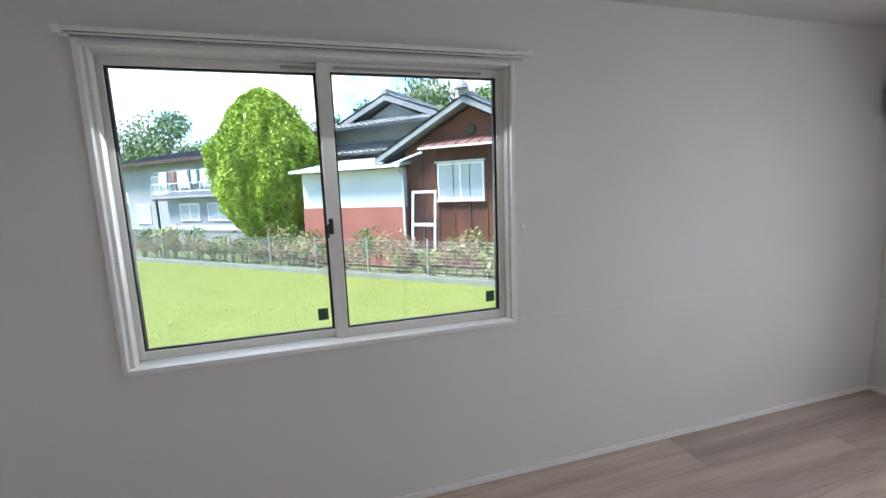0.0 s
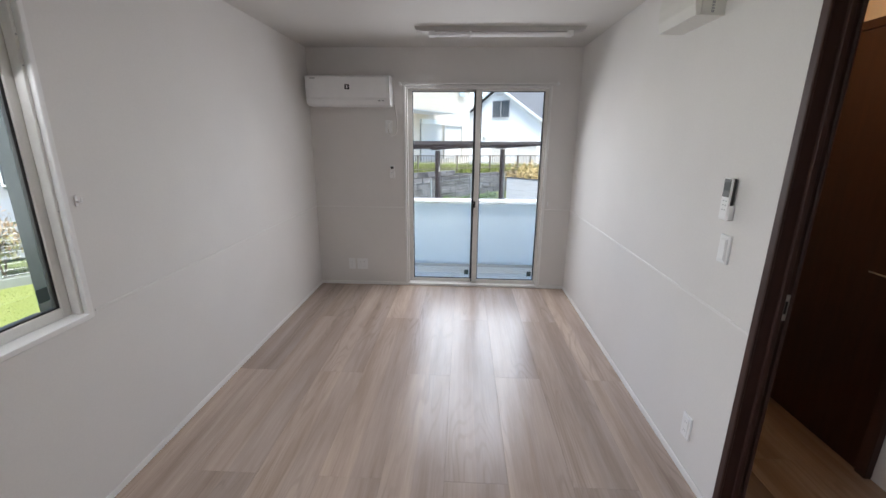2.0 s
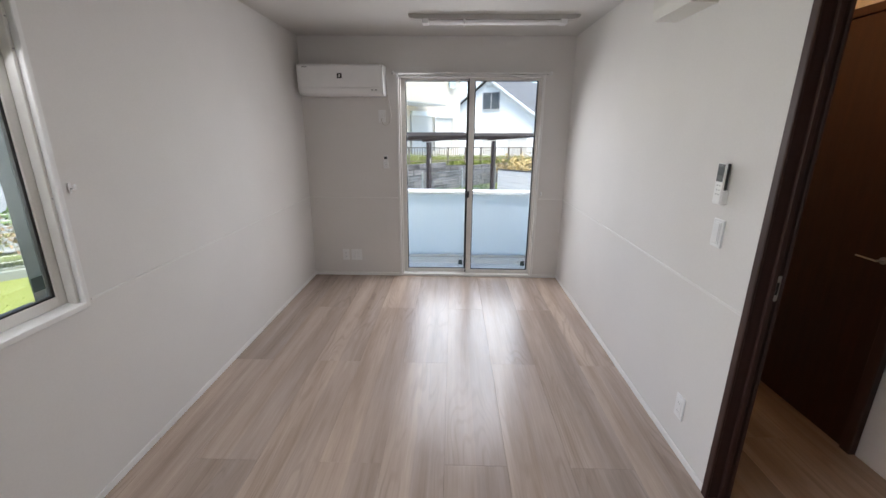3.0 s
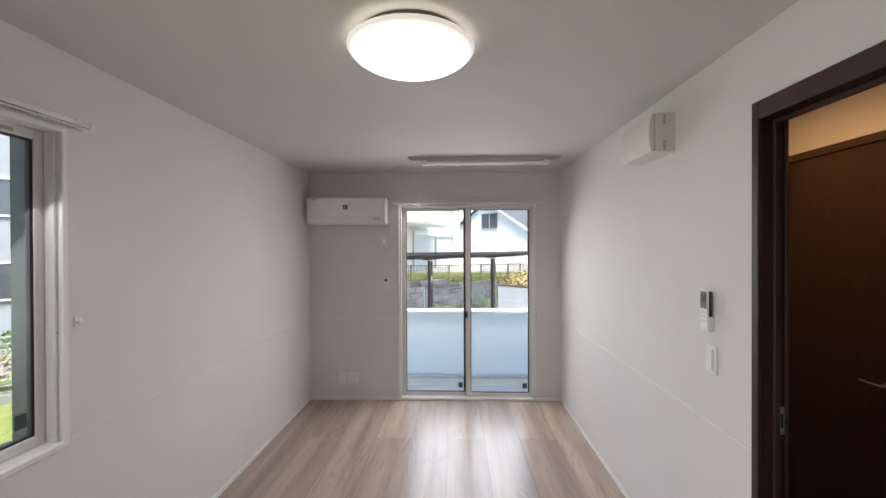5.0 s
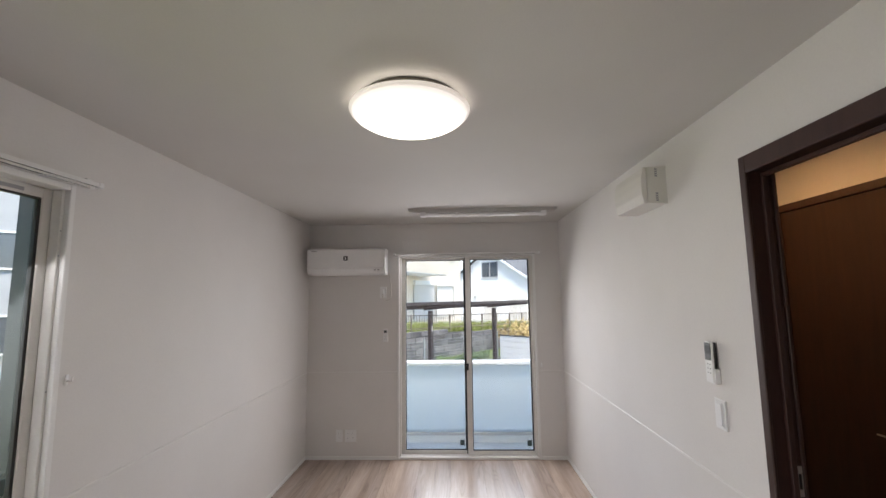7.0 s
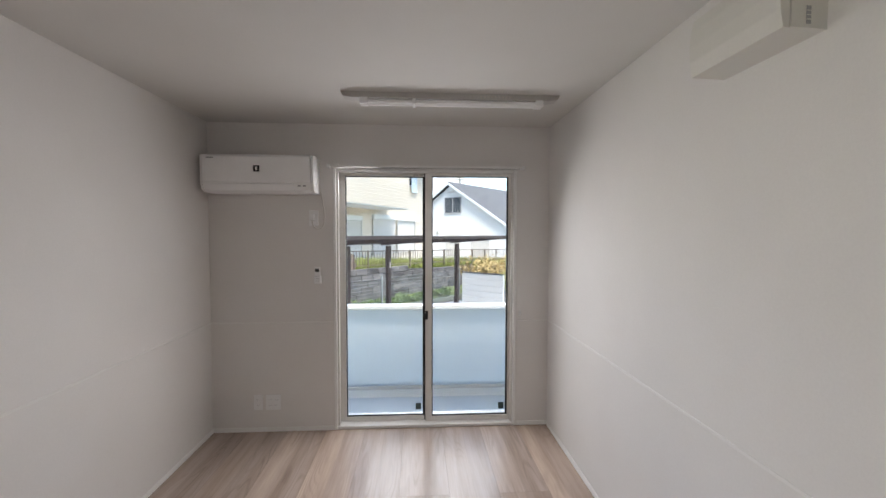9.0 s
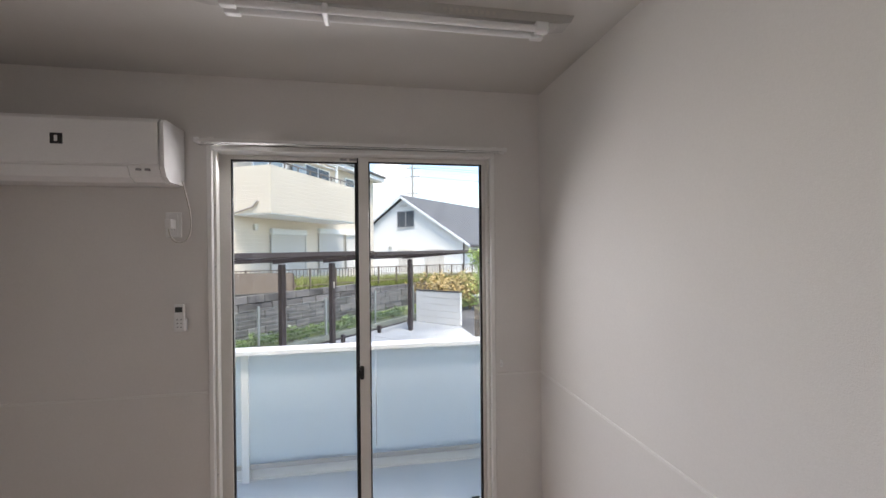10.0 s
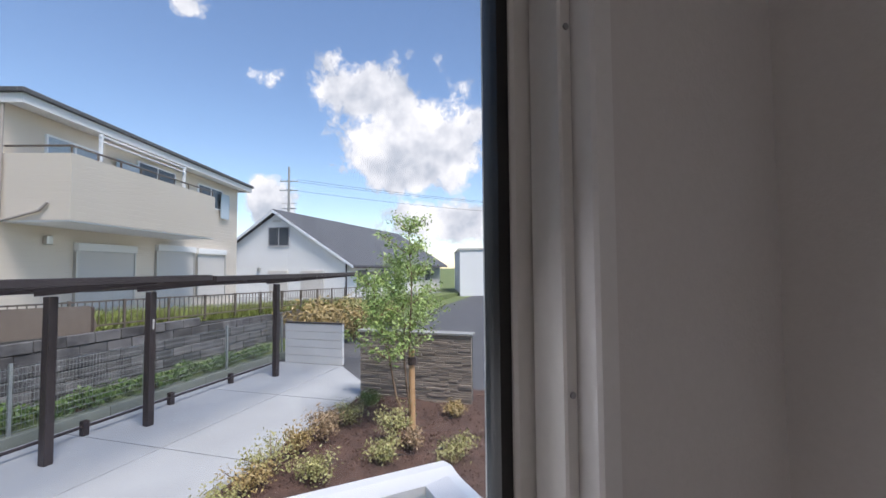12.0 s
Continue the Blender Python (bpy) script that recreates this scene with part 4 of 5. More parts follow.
stop_rail = thing("wheel_stop_rail", uv(0, 9.78, G), "low dark steel wheel-stop rail along the kerb", "rail")
part("rail", tubed((2.5, 0, 0.13), (11.9, 0, 0.13), 0.024), BROWN_STEEL, stop_rail)
for k in range(7):
    u = 2.9 + 1.45 * k
    part("stub_post", boxed(u - 0.045, -0.045, 0.0, u + 0.045, 0.045, 0.22, bevel=0.006), BROWN_STEEL, stop_rail)

screen_wall = thing("screen_wall", uv(12.2, 8.2, G), "low white ribbed-panel screen wall", "wall")
for k in range(5):
    part("panel", boxed(0.0, 0.0, 0.004 + 0.21 * k, 0.10, 1.72, 0.206 + 0.21 * k, bevel=0.005), OUTER_WALL, screen_wall)
part("coping", boxed(-0.01, -0.01, 1.055, 0.11, 1.73, 1.08, bevel=0.003), BROWN_STEEL, screen_wall)

# ---------------- houses beyond ----------------


def pane_window(parent, x0, x1, z0, z1, y, face=1, pane=PANE_DARK, split=True, label="aluminium window"):
    """A window in a wall that faces -y (face=1) in the parent's frame."""
    w = part("window", boxed(x0, y - 0.03, z0, x1, y - 0.012, z1), pane, parent, label)
    f = 0.05
    for b in ((x0 - f, y - 0.06, z0 - f, x0, y, z1 + f), (x1, y - 0.06, z0 - f, x1 + f, y, z1 + f), (x0, y - 0.06, z1, x1, y, z1 + f), (x0, y - 0.07, z0 - f, x1, y, z0)):
        part("frame", boxed(*b), WHITE_PLASTIC, w)
    if split:
        part("mullion", boxed((x0 + x1) / 2 - 0.025, y - 0.05, z0, (x0 + x1) / 2 + 0.025, y - 0.03, z1), WHITE_PLASTIC, w)
    return w


def cream_house():
    """Two storeys, hipped roof; x along the front, y back, front wall at y=0.5, end wall at x=-0.5."""
    top = thing("cream_house", HOUSE, "two-storey cream house with a long balcony and dark roof", "house")
    part("wall", boxed(-0.5, 0.5, -1.1, 11.2, 8.5, 5.9), CREAM, top, "cream horizontal siding wall")
    for k in range(13):
        z = 0.4 + 0.42 * k
        part("siding_joint", boxed(-0.505, 0.495, z, 11.205, 8.5, z + 0.008), CREAM, top)
    bm = bmesh.new()
    x0, y0, x1, y1, zr = -0.62, -0.08, 11.55, 9.2, 5.97
    pts = [(x0, y0, zr), (x1, y0, zr), (x1, y1, zr), (x0, y1, zr), (x0 + 4.2, (y0 + y1) / 2, zr + 1.7), (x1 - 4.2, (y0 + y1) / 2, zr + 1.7)]
    vs = [bm.verts.new(p) for p in pts]
    for f in ((0, 1, 5, 4), (1, 2, 5), (2, 3, 4, 5), (3, 0, 4), (3, 2, 1, 0)):
        bm.faces.new([vs[i] for i in f])
    roof = part("roof", bm, ROOF_DARK, top, "dark slate hipped roof")
    for b in ((x0, y0, 5.64, x1, y0 + 0.06, 5.88), (x0, y0 + 0.06, 5.64, x0 + 0.06, y1, 5.88), (x1 - 0.06, y0 + 0.06, 5.64, x1, y1, 5.88)):
        part("fascia", boxed(*b), WHITE_WALL, roof, "white eave board")
    for b in ((x0 - 0.09, y0 - 0.09, 5.87, x1 + 0.09, y0 + 0.05, 5.995), (x0 - 0.09, y0 + 0.05, 5.87, x0 + 0.05, y1, 5.995)):
        part("gutter", boxed(*b, bevel=0.02), ROOF_DARK, roof, "dark eave gutter")
    part("soffit", boxed(x0 + 0.08, y0 + 0.08, 5.70, x1 - 0.08, 0.5, 5.72), WHITE_WALL, roof)
    part("soffit", boxed(x0 + 0.08, 0.5, 5.70, -0.5, y1, 5.72), WHITE_WALL, roof)
    bal = part("balcony", boxed(-0.5, -1.2, 2.78, 5.9, -1.06, 4.42), CREAM, top, "cream balcony parapet")
    part("parapet_side", boxed(-0.5, -1.06, 2.78, -0.36, 0.5, 4.42), CREAM, bal)
    part("parapet_side", boxed(5.76, -1.06, 2.78, 5.9, 0.5, 4.42), CREAM, bal)
    part("slab", boxed(-0.48, -1.18, 2.74, 5.88, 0.5, 2.90), WHITE_WALL, bal)
    part("handrail", tubed((-0.45, -1.13, 4.62), (5.85, -1.13, 4.62), 0.028), RAIL_BROWN, bal)
    part("handrail", tubed((-0.43, -1.13, 4.62), (-0.43, 0.5, 4.62), 0.028), RAIL_BROWN, bal)
    for k in range(9):
        part("baluster", boxed(-0.45 + 0.785 * k, -1.15, 4.42, -0.42 + 0.785 * k, -1.11, 4.61), RAIL_BROWN, bal)
    for z in (5.15, 5.3):
        part("laundry_pole", tubed((0.9, -0.7, z), (4.8, -0.7, z), 0.028), WHITE_PAINT, bal, "white laundry pole")
    for x in (0.95, 4.7):
        part("pole_arm", boxed(x - 0.02, -0.75, 4.4, x + 0.02, -0.65, 5.35), WHITE_PAINT, bal)
    for x0, x1, z0, z1, pn in ((0.62, 2.33, 3.1, 5.2, PANE_PALE), (4.0, 5.97, 3.1, 5.35, PANE_DARK), (7.64, 9.6, 4.43, 5.30, PANE_DARK)):
        pane_window(top, x0, x1, z0, z1, 0.5, pane=pn)
    part("awning_panel", boxed(9.35, 0.36, 4.0, 10.1, 0.40, 5.2), PANE_PALE, top, "pale blue folded panel")
    part("awning_panel", boxed(2.9, 0.36, 3.6, 3.9, 0.40, 5.2), PANE_PALE, top)
    for x0, x1, z1 in ((1.59, 3.84, 2.36), (5.01, 7.30, 2.5), (7.6, 9.85, 2.48)):
        s = part("shutter", boxed(x0, 0.44, 0.35, x1, 0.498, z1 - 0.24), SHUTTER, top, "closed grey roller shutter")
        part("shutter_box", boxed(x0 - 0.05, 0.34, z1 - 0.24, x1 + 0.05, 0.498, z1, bevel=0.01), WHITE_WALL, s)
        for k in range(14):
            part("slat", boxed(x0, 0.428, 0.36 + 0.125 * k, x1, 0.44, 0.47 + 0.125 * k), SHUTTER, s)
        for x in (x0 - 0.05, x1):
            part("guide", boxed(x, 0.40, 0.35, x + 0.05, 0.498, z1 - 0.24), STEEL, s)
    # end wall windows, on the face at x = -0.5
    for y0, y1, z0, z1, bars in ((2.21, 3.67, 3.90, 4.84, False), (3.04, 3.67, 1.37, 2.03, True), (0.69, 1.34, 1.36, 2.11, True), (5.2, 5.85, 1.37, 2.05, True)):
        w = part("window", boxed(-0.53, y0, z0, -0.512, y1, z1), PANE_DARK, top, "dark aluminium window")
        for b in ((-0.56, y0 - 0.05, z0 - 0.05, -0.5, y0, z1 + 0.05), (-0.56, y1, z0 - 0.05, -0.5, y1 + 0.05, z1 + 0.05), (-0.56, y0, z1, -0.5, y1, z1 + 0.05), (-0.57, y0, z0 - 0.05, -0.5, y1, z0)):
            part("frame", boxed(*b), WHITE_PLASTIC, w)
        if bars:
            for k in range(7):
                y = y0 + (y1 - y0) * k / 6
                part("bar", boxed(-0.60, y - 0.012, z0 - 0.02, -0.58, y + 0.012, z1 + 0.02), STEEL, w)
        else:
            part("mullion", boxed(-0.55, (y0 + y1) / 2 - 0.03, z0, -0.53, (y0 + y1) / 2 + 0.03, z1), WHITE_PLASTIC, w)
    bm = tubed((-0.56, 0.46, 0.0), (-0.56, 0.46, 5.65), 0.034)
    tube(bm, (-0.56, 0.46, 2.75), (-0.56, -0.5, 3.0), 0.034)
    tube(bm, (-0.56, -0.5, 3.0), (-0.56, -0.7, 3.2), 0.034)
    part("downpipe", bm, TAUPE, top, "taupe downpipe")
    part("vent_hood", boxed(0.6, 0.36, 2.25, 0.78, 0.5, 2.5, bevel=0.02), STEEL, top)
    part("vent_hood", boxed(-0.62, 1.9, 2.6, -0.5, 2.08, 2.8, bevel=0.02), WHITE_WALL, top)


cream_house()


def white_house():
    """Single storey with a wide gable that faces -x at x=18."""
    top = thing("white_gabled_house", HOUSE @ pose(18, 1.2, 0, 0, 0, -16.5) @ pose(-18, -1.33, 0), "white gabled house with a dark slate roof", "house")
    part("wall", prism(bmesh.new(), [(-4.1, -1.6), (6.8, -1.6), (6.8, 2.0), (1.33, 5.3), (-4.1, 2.0)], "x", 18.0, 40.0), WHITE_WALL, top, "white rendered gable wall")
    for s, y1 in ((1, 7.5), (-1, -4.85)):
        z1 = 5.48 - abs(y1 - 1.33) * 0.63
        roof = part("roof", prism(bmesh.new(), [(1.33, 5.48), (y1, z1), (y1, z1 + 0.14), (1.33, 5.66)], "x", 17.76, 40.6), ROOF_DARK, top, "dark slate roof slope")
        part("bargeboard", prism(bmesh.new(), [(1.33, 5.40), (y1, z1 - 0.07), (y1, z1 + 0.10), (1.33, 5.60)], "x", 17.68, 17.76), WHITE_PAINT, roof)
        part("gutter", tubed((17.7, y1, z1 + 0.02), (40.6, y1, z1 + 0.02), 0.06), BROWN_STEEL, roof)
    w = part("window", boxed(17.96, 0.21, 3.16, 17.985, 1.79, 4.35), PANE_DARK, top, "dark sliding attic window")
    for b in ((17.93, 0.15, 3.1, 18.0, 0.21, 4.41), (17.93, 1.79, 3.1, 18.0, 1.85, 4.41), (17.93, 0.21, 4.35, 18.0, 1.79, 4.41), (17.92, 0.21, 3.1, 18.0, 1.79, 3.16), (17.94, 0.97, 3.16, 17.96, 1.03, 4.35)):
        part("frame", boxed(*b), GREY_PLASTIC, w)
    for y0, y1 in ((0.22, 1.78), (-2.57, -0.74)):
        part("shutter_box", boxed(17.85, y0, 1.12, 18.0, y1, 1.42, bevel=0.02), SHUTTER, top, "grey shutter box")
        part("shutter", boxed(17.94, y0 + 0.05, -0.6, 17.99, y1 - 0.05, 1.12), SHUTTER, top)
    part("vent_hood", boxed(17.86, 2.45, 1.4, 18.0, 2.7, 1.65, bevel=0.03), STEEL, top)
    part("gable_vent", boxed(17.96, 0.85, 4.75, 18.0, 1.5, 4.9), SHUTTER, top)
    part("downpipe", tubed((17.95, -4.2, -1.0), (17.95, -4.2, 2.0), 0.05), BROWN_STEEL, top)
    for x0 in (19.5, 23.0, 26.5, 30.5, 34.5):
        w = part("window", boxed(x0, -4.14, 0.2, x0 + 1.7, -4.115, 1.4), PANE_DARK, top)
        part("frame", boxed(x0 - 0.06, -4.13, 0.14, x0 + 1.76, -4.10, 1.46), WHITE_PLASTIC, w)


white_house()
far = thing("pale_building", HOUSE @ pose(26, -14.0, -1.2), "distant pale flat-roofed building", "building")
part("wall", boxed(0, -6, 0, 12, 2.0, 4.3), WHITE_WALL, far)
part("parapet", boxed(-0.1, -6.1, 4.3, 12.1, 2.1, 4.45), SHUTTER, far)

pole = thing("utility_pole", HOUSE @ pose(30, 4.65, -1.2), "concrete utility pole with crossarms", "utility pole")
part("shaft", tubed((0, 0, 0), (0, 0, 12.8), 0.16, 0.10), KERB, pole)
for z, w in ((11.3, 0.9), (10.4, 0.9), (8.6, 0.6)):
    arm = part("crossarm", boxed(-0.04, -w, z, 0.04, w, z + 0.09), GALV, pole)
    for y in (-w * 0.9, -w * 0.45, w * 0.45, w * 0.9):
        part("insulator", tubed((0, y, z + 0.09), (0, y, z + 0.26), 0.05, 0.03), WHITE_WALL, arm)
wires = thing("overhead_wires", HOUSE @ pose(30, 4.65, -1.2), "thin black overhead wires on the pole", "wire")
for z, y in ((11.55, -0.8), (11.55, 0.8), (10.6, 0.4)):
    bm = bmesh.new()
    last = None
    for k in range(13):
        f = k / 12
        p = Vector((10 * f, y - 45 * f, z - 3.2 * f * (1 - f) - 2 * f))
        if last:
            tube(bm, last, p, 0.014, sides=4)
        last = p
    part("wire", bm, BLACK_PLASTIC, wires)
aerial = thing("roof_aerial", HOUSE @ pose(22, 1.7, 5.3), "television aerial on the roof ridge", "aerial")
part("mast", tubed((0, 0, 0), (0, 0, 1.5), 0.02), GALV, aerial)
for z in (1.0, 1.4):
    bm = tubed((0, -0.6, z), (0, 0.6, z), 0.012)
    for k in range(5):
        tube(bm, (-0.25, -0.5 + 0.25 * k, z), (0.25, -0.5 + 0.25 * k, z), 0.008, sides=4)
    part("element", bm, GALV, aerial)


# ---------------- old houses across the lawn ----------------
def tiled_slope(name, parent, a, b, run, mat, rows=9, cols=14, label=""):
    """A tiled roof slope between ridge points a, b, falling by the vector run; each tile row is a raised roll."""
    bm = bmesh.new()
    a, b, run = Vector(a), Vector(b), Vector(run)
    n = (b - a).cross(run).normalized()
    if n.z < 0:
        n = -n
    for r in range(rows):
        for c in range(cols):
            p0, p1 = a.lerp(b, c / cols), a.lerp(b, (c + 0.97) / cols)
            s0, s1 = run * (r / rows), run * ((r + 1.08) / rows)
            q = [p0 + s0, p1 + s0, p1 + s1 + n * 0.035, p0 + s1 + n * 0.035]
            m0, m1 = (q[0] + q[1]) / 2 + n * 0.045, (q[2] + q[3]) / 2 + n * 0.045
            v = [bm.verts.new(x) for x in (q[0], m0, q[1], q[2], m1, q[3])]
            bm.faces.new((v[0], v[1], v[4], v[5]))
            bm.faces.new((v[1], v[2], v[3], v[4]))
            bm.faces.new((v[5], v[4], v[3]))
    return part(name, bm, mat, parent, label)


def rusty_house():
    top = thing("rusty_tin_house", uv(0, 12.3, G), "old house clad in rusty brown tin, grey tiled gable", "house")
    part("wall", prism(bmesh.new(), [(-7.05, 0), (-3.2, 0), (-3.2, 4.03), (-4.75, 4.85), (-7.05, 3.75)], "y", 0.0, 2.4), RUSTY, top, "rust-stained brown tin wall")
    for k in range(8):
        u = -7.0 + 0.54 * k
        part("batten", boxed(u - 0.02, -0.03, 0, u + 0.02, 0.0, 3.7), RUSTY, top)
    sl = 0.50
    for s, uu in ((-1, -7.85), (1, -2.8)):
        dz = -abs(uu + 4.75) * sl
        roof = part("roof", prism(bmesh.new(), [(-4.75, 4.98), (uu, 4.98 + dz), (uu, 5.06 + dz), (-4.75, 5.06)], "y", -0.55, 2.8), TILE_GREY, top, "grey tiled roof slope")
        tiled_slope("tiles", roof, (-4.75, -0.6, 5.08), (-4.75, 2.8, 5.08), (uu + 4.75, 0, dz), TILE_GREY, 12, 9)
        part("bargeboard", prism(bmesh.new(), [(-4.75, 4.88), (uu, 4.88 + dz), (uu, 5.0 + dz), (-4.75, 5.0)], "y", -0.60, -0.54), TILE_GREY, roof)
    part("ridge", boxed(-4.88, -0.65, 5.06, -4.62, 2.8, 5.24, bevel=0.04), TILE_GREY, top)
    part("ridge_ornament", lathe(bmesh.new(), [(0.0, 5.2), (0.2, 5.22), (0.16, 5.36), (0.06, 5.46), (0.0, 5.5)], 12, (-4.75, -0.62)), TILE_GREY, top)
    pent = part("pent_roof", prism(bmesh.new(), [(-0.75, 3.66), (0.0, 3.92), (0.0, 3.97), (-0.75, 3.71)], "x", -6.15, -3.1), RED_TIN, top, "faded red tin pent roof")
    for k in range(9):
        part("seam", prism(bmesh.new(), [(-0.76, 3.71), (0.0, 3.97), (0.0, 4.0), (-0.76, 3.74)], "x", -6.13 + 0.36 * k, -6.09 + 0.36 * k), RED_TIN, pent)
    part("fascia", boxed(-6.16, -0.79, 3.66, -3.09, -0.75, 3.715), WHITE_PAINT, pent)
    part("gutter", tubed((-7.4, -0.5, 3.28), (-6.1, -0.62, 3.6), 0.035), WHITE_PAINT, top)
    w = pane_window(top, -5.85, -4.42, 2.22, 3.22, 0.0, pane=PANE_PALE, label="curtained white aluminium window")
    part("rail", boxed(-5.95, -0.16, 2.1, -4.32, -0.06, 2.16), WHITE_PAINT, w)
    part("hood", boxed(-5.95, -0.14, 3.28, -4.32, 0.0, 3.33), WHITE_PAINT, w)
    part("louvre", lathe(bmesh.new(), [(0.0, 0.0), (0.16, 0.01), (0.14, 0.06), (0.0, 0.06)], 12), DARK_WOOD, top).matrix_local = pose(-4.75, 0.0, 4.2, 90)


rusty_house()


def lean_to():
    top = thing("lean_to_shed", uv(0, 12.1, G), "low shed, white above a faded red base", "shed")
    part("base", boxed(-11.35, -0.06, 0, -7.05, 2.2, 1.98), BRICK_RED, top, "faded red lower wall")
    part("wall", boxed(-11.35, 0.0, 1.98, -7.05, 2.2, 3.22), WHITE_PAINT, top, "white upper wall")
    part("roof", prism(bmesh.new(), [(-0.5, 3.22), (2.4, 3.75), (2.4, 3.83), (-0.5, 3.30)], "x", -11.45, -6.85), OLD_PLASTER, top, "weathered grey tin roof")
    part("eave", boxed(-11.45, -0.54, 3.22, -6.85, -0.5, 3.305), WHITE_PAINT, top)
    bm = tubed((-7.2, -0.1, 3.15), (-7.0, -0.12, 2.9), 0.045)
    tube(bm, (-7.0, -0.12, 2.9), (-7.0, -0.12, 1.0), 0.045)
    part("downpipe", bm, WHITE_PAINT, top)


lean_to()


def screen_door():
    top = thing("screen_door", uv(-6.12, 11.55, G + 0.62, 0) @ pose(0, 0, 0, -6, 0, 0), "white framed screen door leaning outdoors", "door")
    for b in ((-0.42, -0.02, 0, -0.35, 0.02, 1.86), (0.35, -0.02, 0, 0.42, 0.02, 1.86), (-0.35, -0.02, 0, 0.35, 0.02, 0.08), (-0.35, -0.02, 1.78, 0.35, 0.02, 1.86), (-0.35, -0.02, 0.78, 0.35, 0.02, 0.88)):
        part("frame", boxed(*b), WHITE_PAINT, top)
    part("prop", boxed(-0.03, 0.02, -0.62, 0.03, 0.06, 0.9), DARK_WOOD, top)


screen_door()


def tiled_house():
    top = thing("grey_tiled_house", uv(0, 15.6, G), "old grey plaster house with layered tiled roofs", "house")
    part("wall", boxed(-14.2, 0.0, 0, -6.4, 9, 5.2), OLD_PLASTER, top, "grey plaster wall")
    part("gable", prism(bmesh.new(), [(-11.6, 5.15), (-7.6, 5.15), (-9.6, 6.1)], "y", 0.1, 8.8), OLD_PLASTER, top)
    lower = part("lower_roof", prism(bmesh.new(), [(-1.1, 4.0), (0.0, 4.5), (0.0, 4.56), (-1.1, 4.06)], "x", -14.5, -6.2), TILE_GREY, top)
    tiled_slope("tiles", lower, (-14.5, 0, 4.58), (-6.2, 0, 4.58), (0, -1.15, -0.52), TILE_GREY, 5, 30)
    up = part("upper_roof", prism(bmesh.new(), [(-1.3, 5.0), (0.4, 5.5), (0.4, 5.56), (-1.3, 5.06)], "x", -15.0, -5.8), TILE_GREY, top)
    tiled_slope("tiles", up, (-15, 0.4, 5.58), (-5.8, 0.4, 5.58), (0, -1.75, -0.53), TILE_GREY, 6, 34)
    for s in (-1, 1):
        roof = part("roof", prism(bmesh.new(), [(-9.6, 6.28), (-9.6 + s * 2.9, 5.15), (-9.6 + s * 2.9, 5.22), (-9.6, 6.36)], "y", -0.4, 9), TILE_GREY, top)
        tiled_slope("tiles", roof, (-9.6, -0.45, 6.38), (-9.6, 9, 6.38), (s * 2.95, 0, -1.14), TILE_GREY, 8, 24)
        part("bargeboard", prism(bmesh.new(), [(-9.6, 6.12), (-9.6 + s * 2.8, 5.03), (-9.6 + s * 2.8, 5.2), (-9.6, 6.3)], "y", -0.46, -0.40), TILE_GREY, roof)
    part("ridge", boxed(-9.75, -0.5, 6.34, -9.45, 9, 6.56, bevel=0.04), TILE_GREY, top)
    for u in (-13.4, -11.0, -8.6):
        pane_window(top, u, u + 1.5, 2.6, 3.6, 0.0)


tiled_house()


def plain_house(name, m, w, d, h, wall, label, rise=1.5, floors=2, pane=PANE_DARK):
    top = thing(name, m, label, "house")
    part("wall", prism(bmesh.new(), [(0, 0), (w, 0), (w, h), (w / 2, h + rise), (0, h)], "y", 0, d), wall, top)
    for s in (0, 1):
        e = -0.5 if s == 0 else w + 0.5
        dz = -rise / (w / 2) * (w / 2 + 0.5)
        part("roof", prism(bmesh.new(), [(w / 2, h + rise + 0.05), (e, h + rise + 0.05 + dz), (e, h + rise + 0.2 + dz), (w / 2, h + rise + 0.2)], "y", -0.5, d + 0.5), TILE_GREY if rise > 1 else ROOF_DARK, top)
    for f in range(floors):
        for k in range(max(1, int(w / 3.6))):
            u = 1.4 + k * (w - 1.4) / max(1, int(w / 3.6))
            pane_window(top, u, u + 1.3, 1.0 + 2.6 * f, 2.1 + 2.6 * f, 0.0, pane=pane)
    return top


plain_house("grey_house", uv(-6.0, 20.0, G), 4.3, 8, 5.4, PALE_GREY, "grey two-storey house with a tiled gable", 1.7)
plain_house("white_house", uv(-2.65, 19.0, G), 7.5, 8, 7.6, PALE_GREY, "pale grey two-storey house behind the fence", 1.4, pane=PANE_DARK)


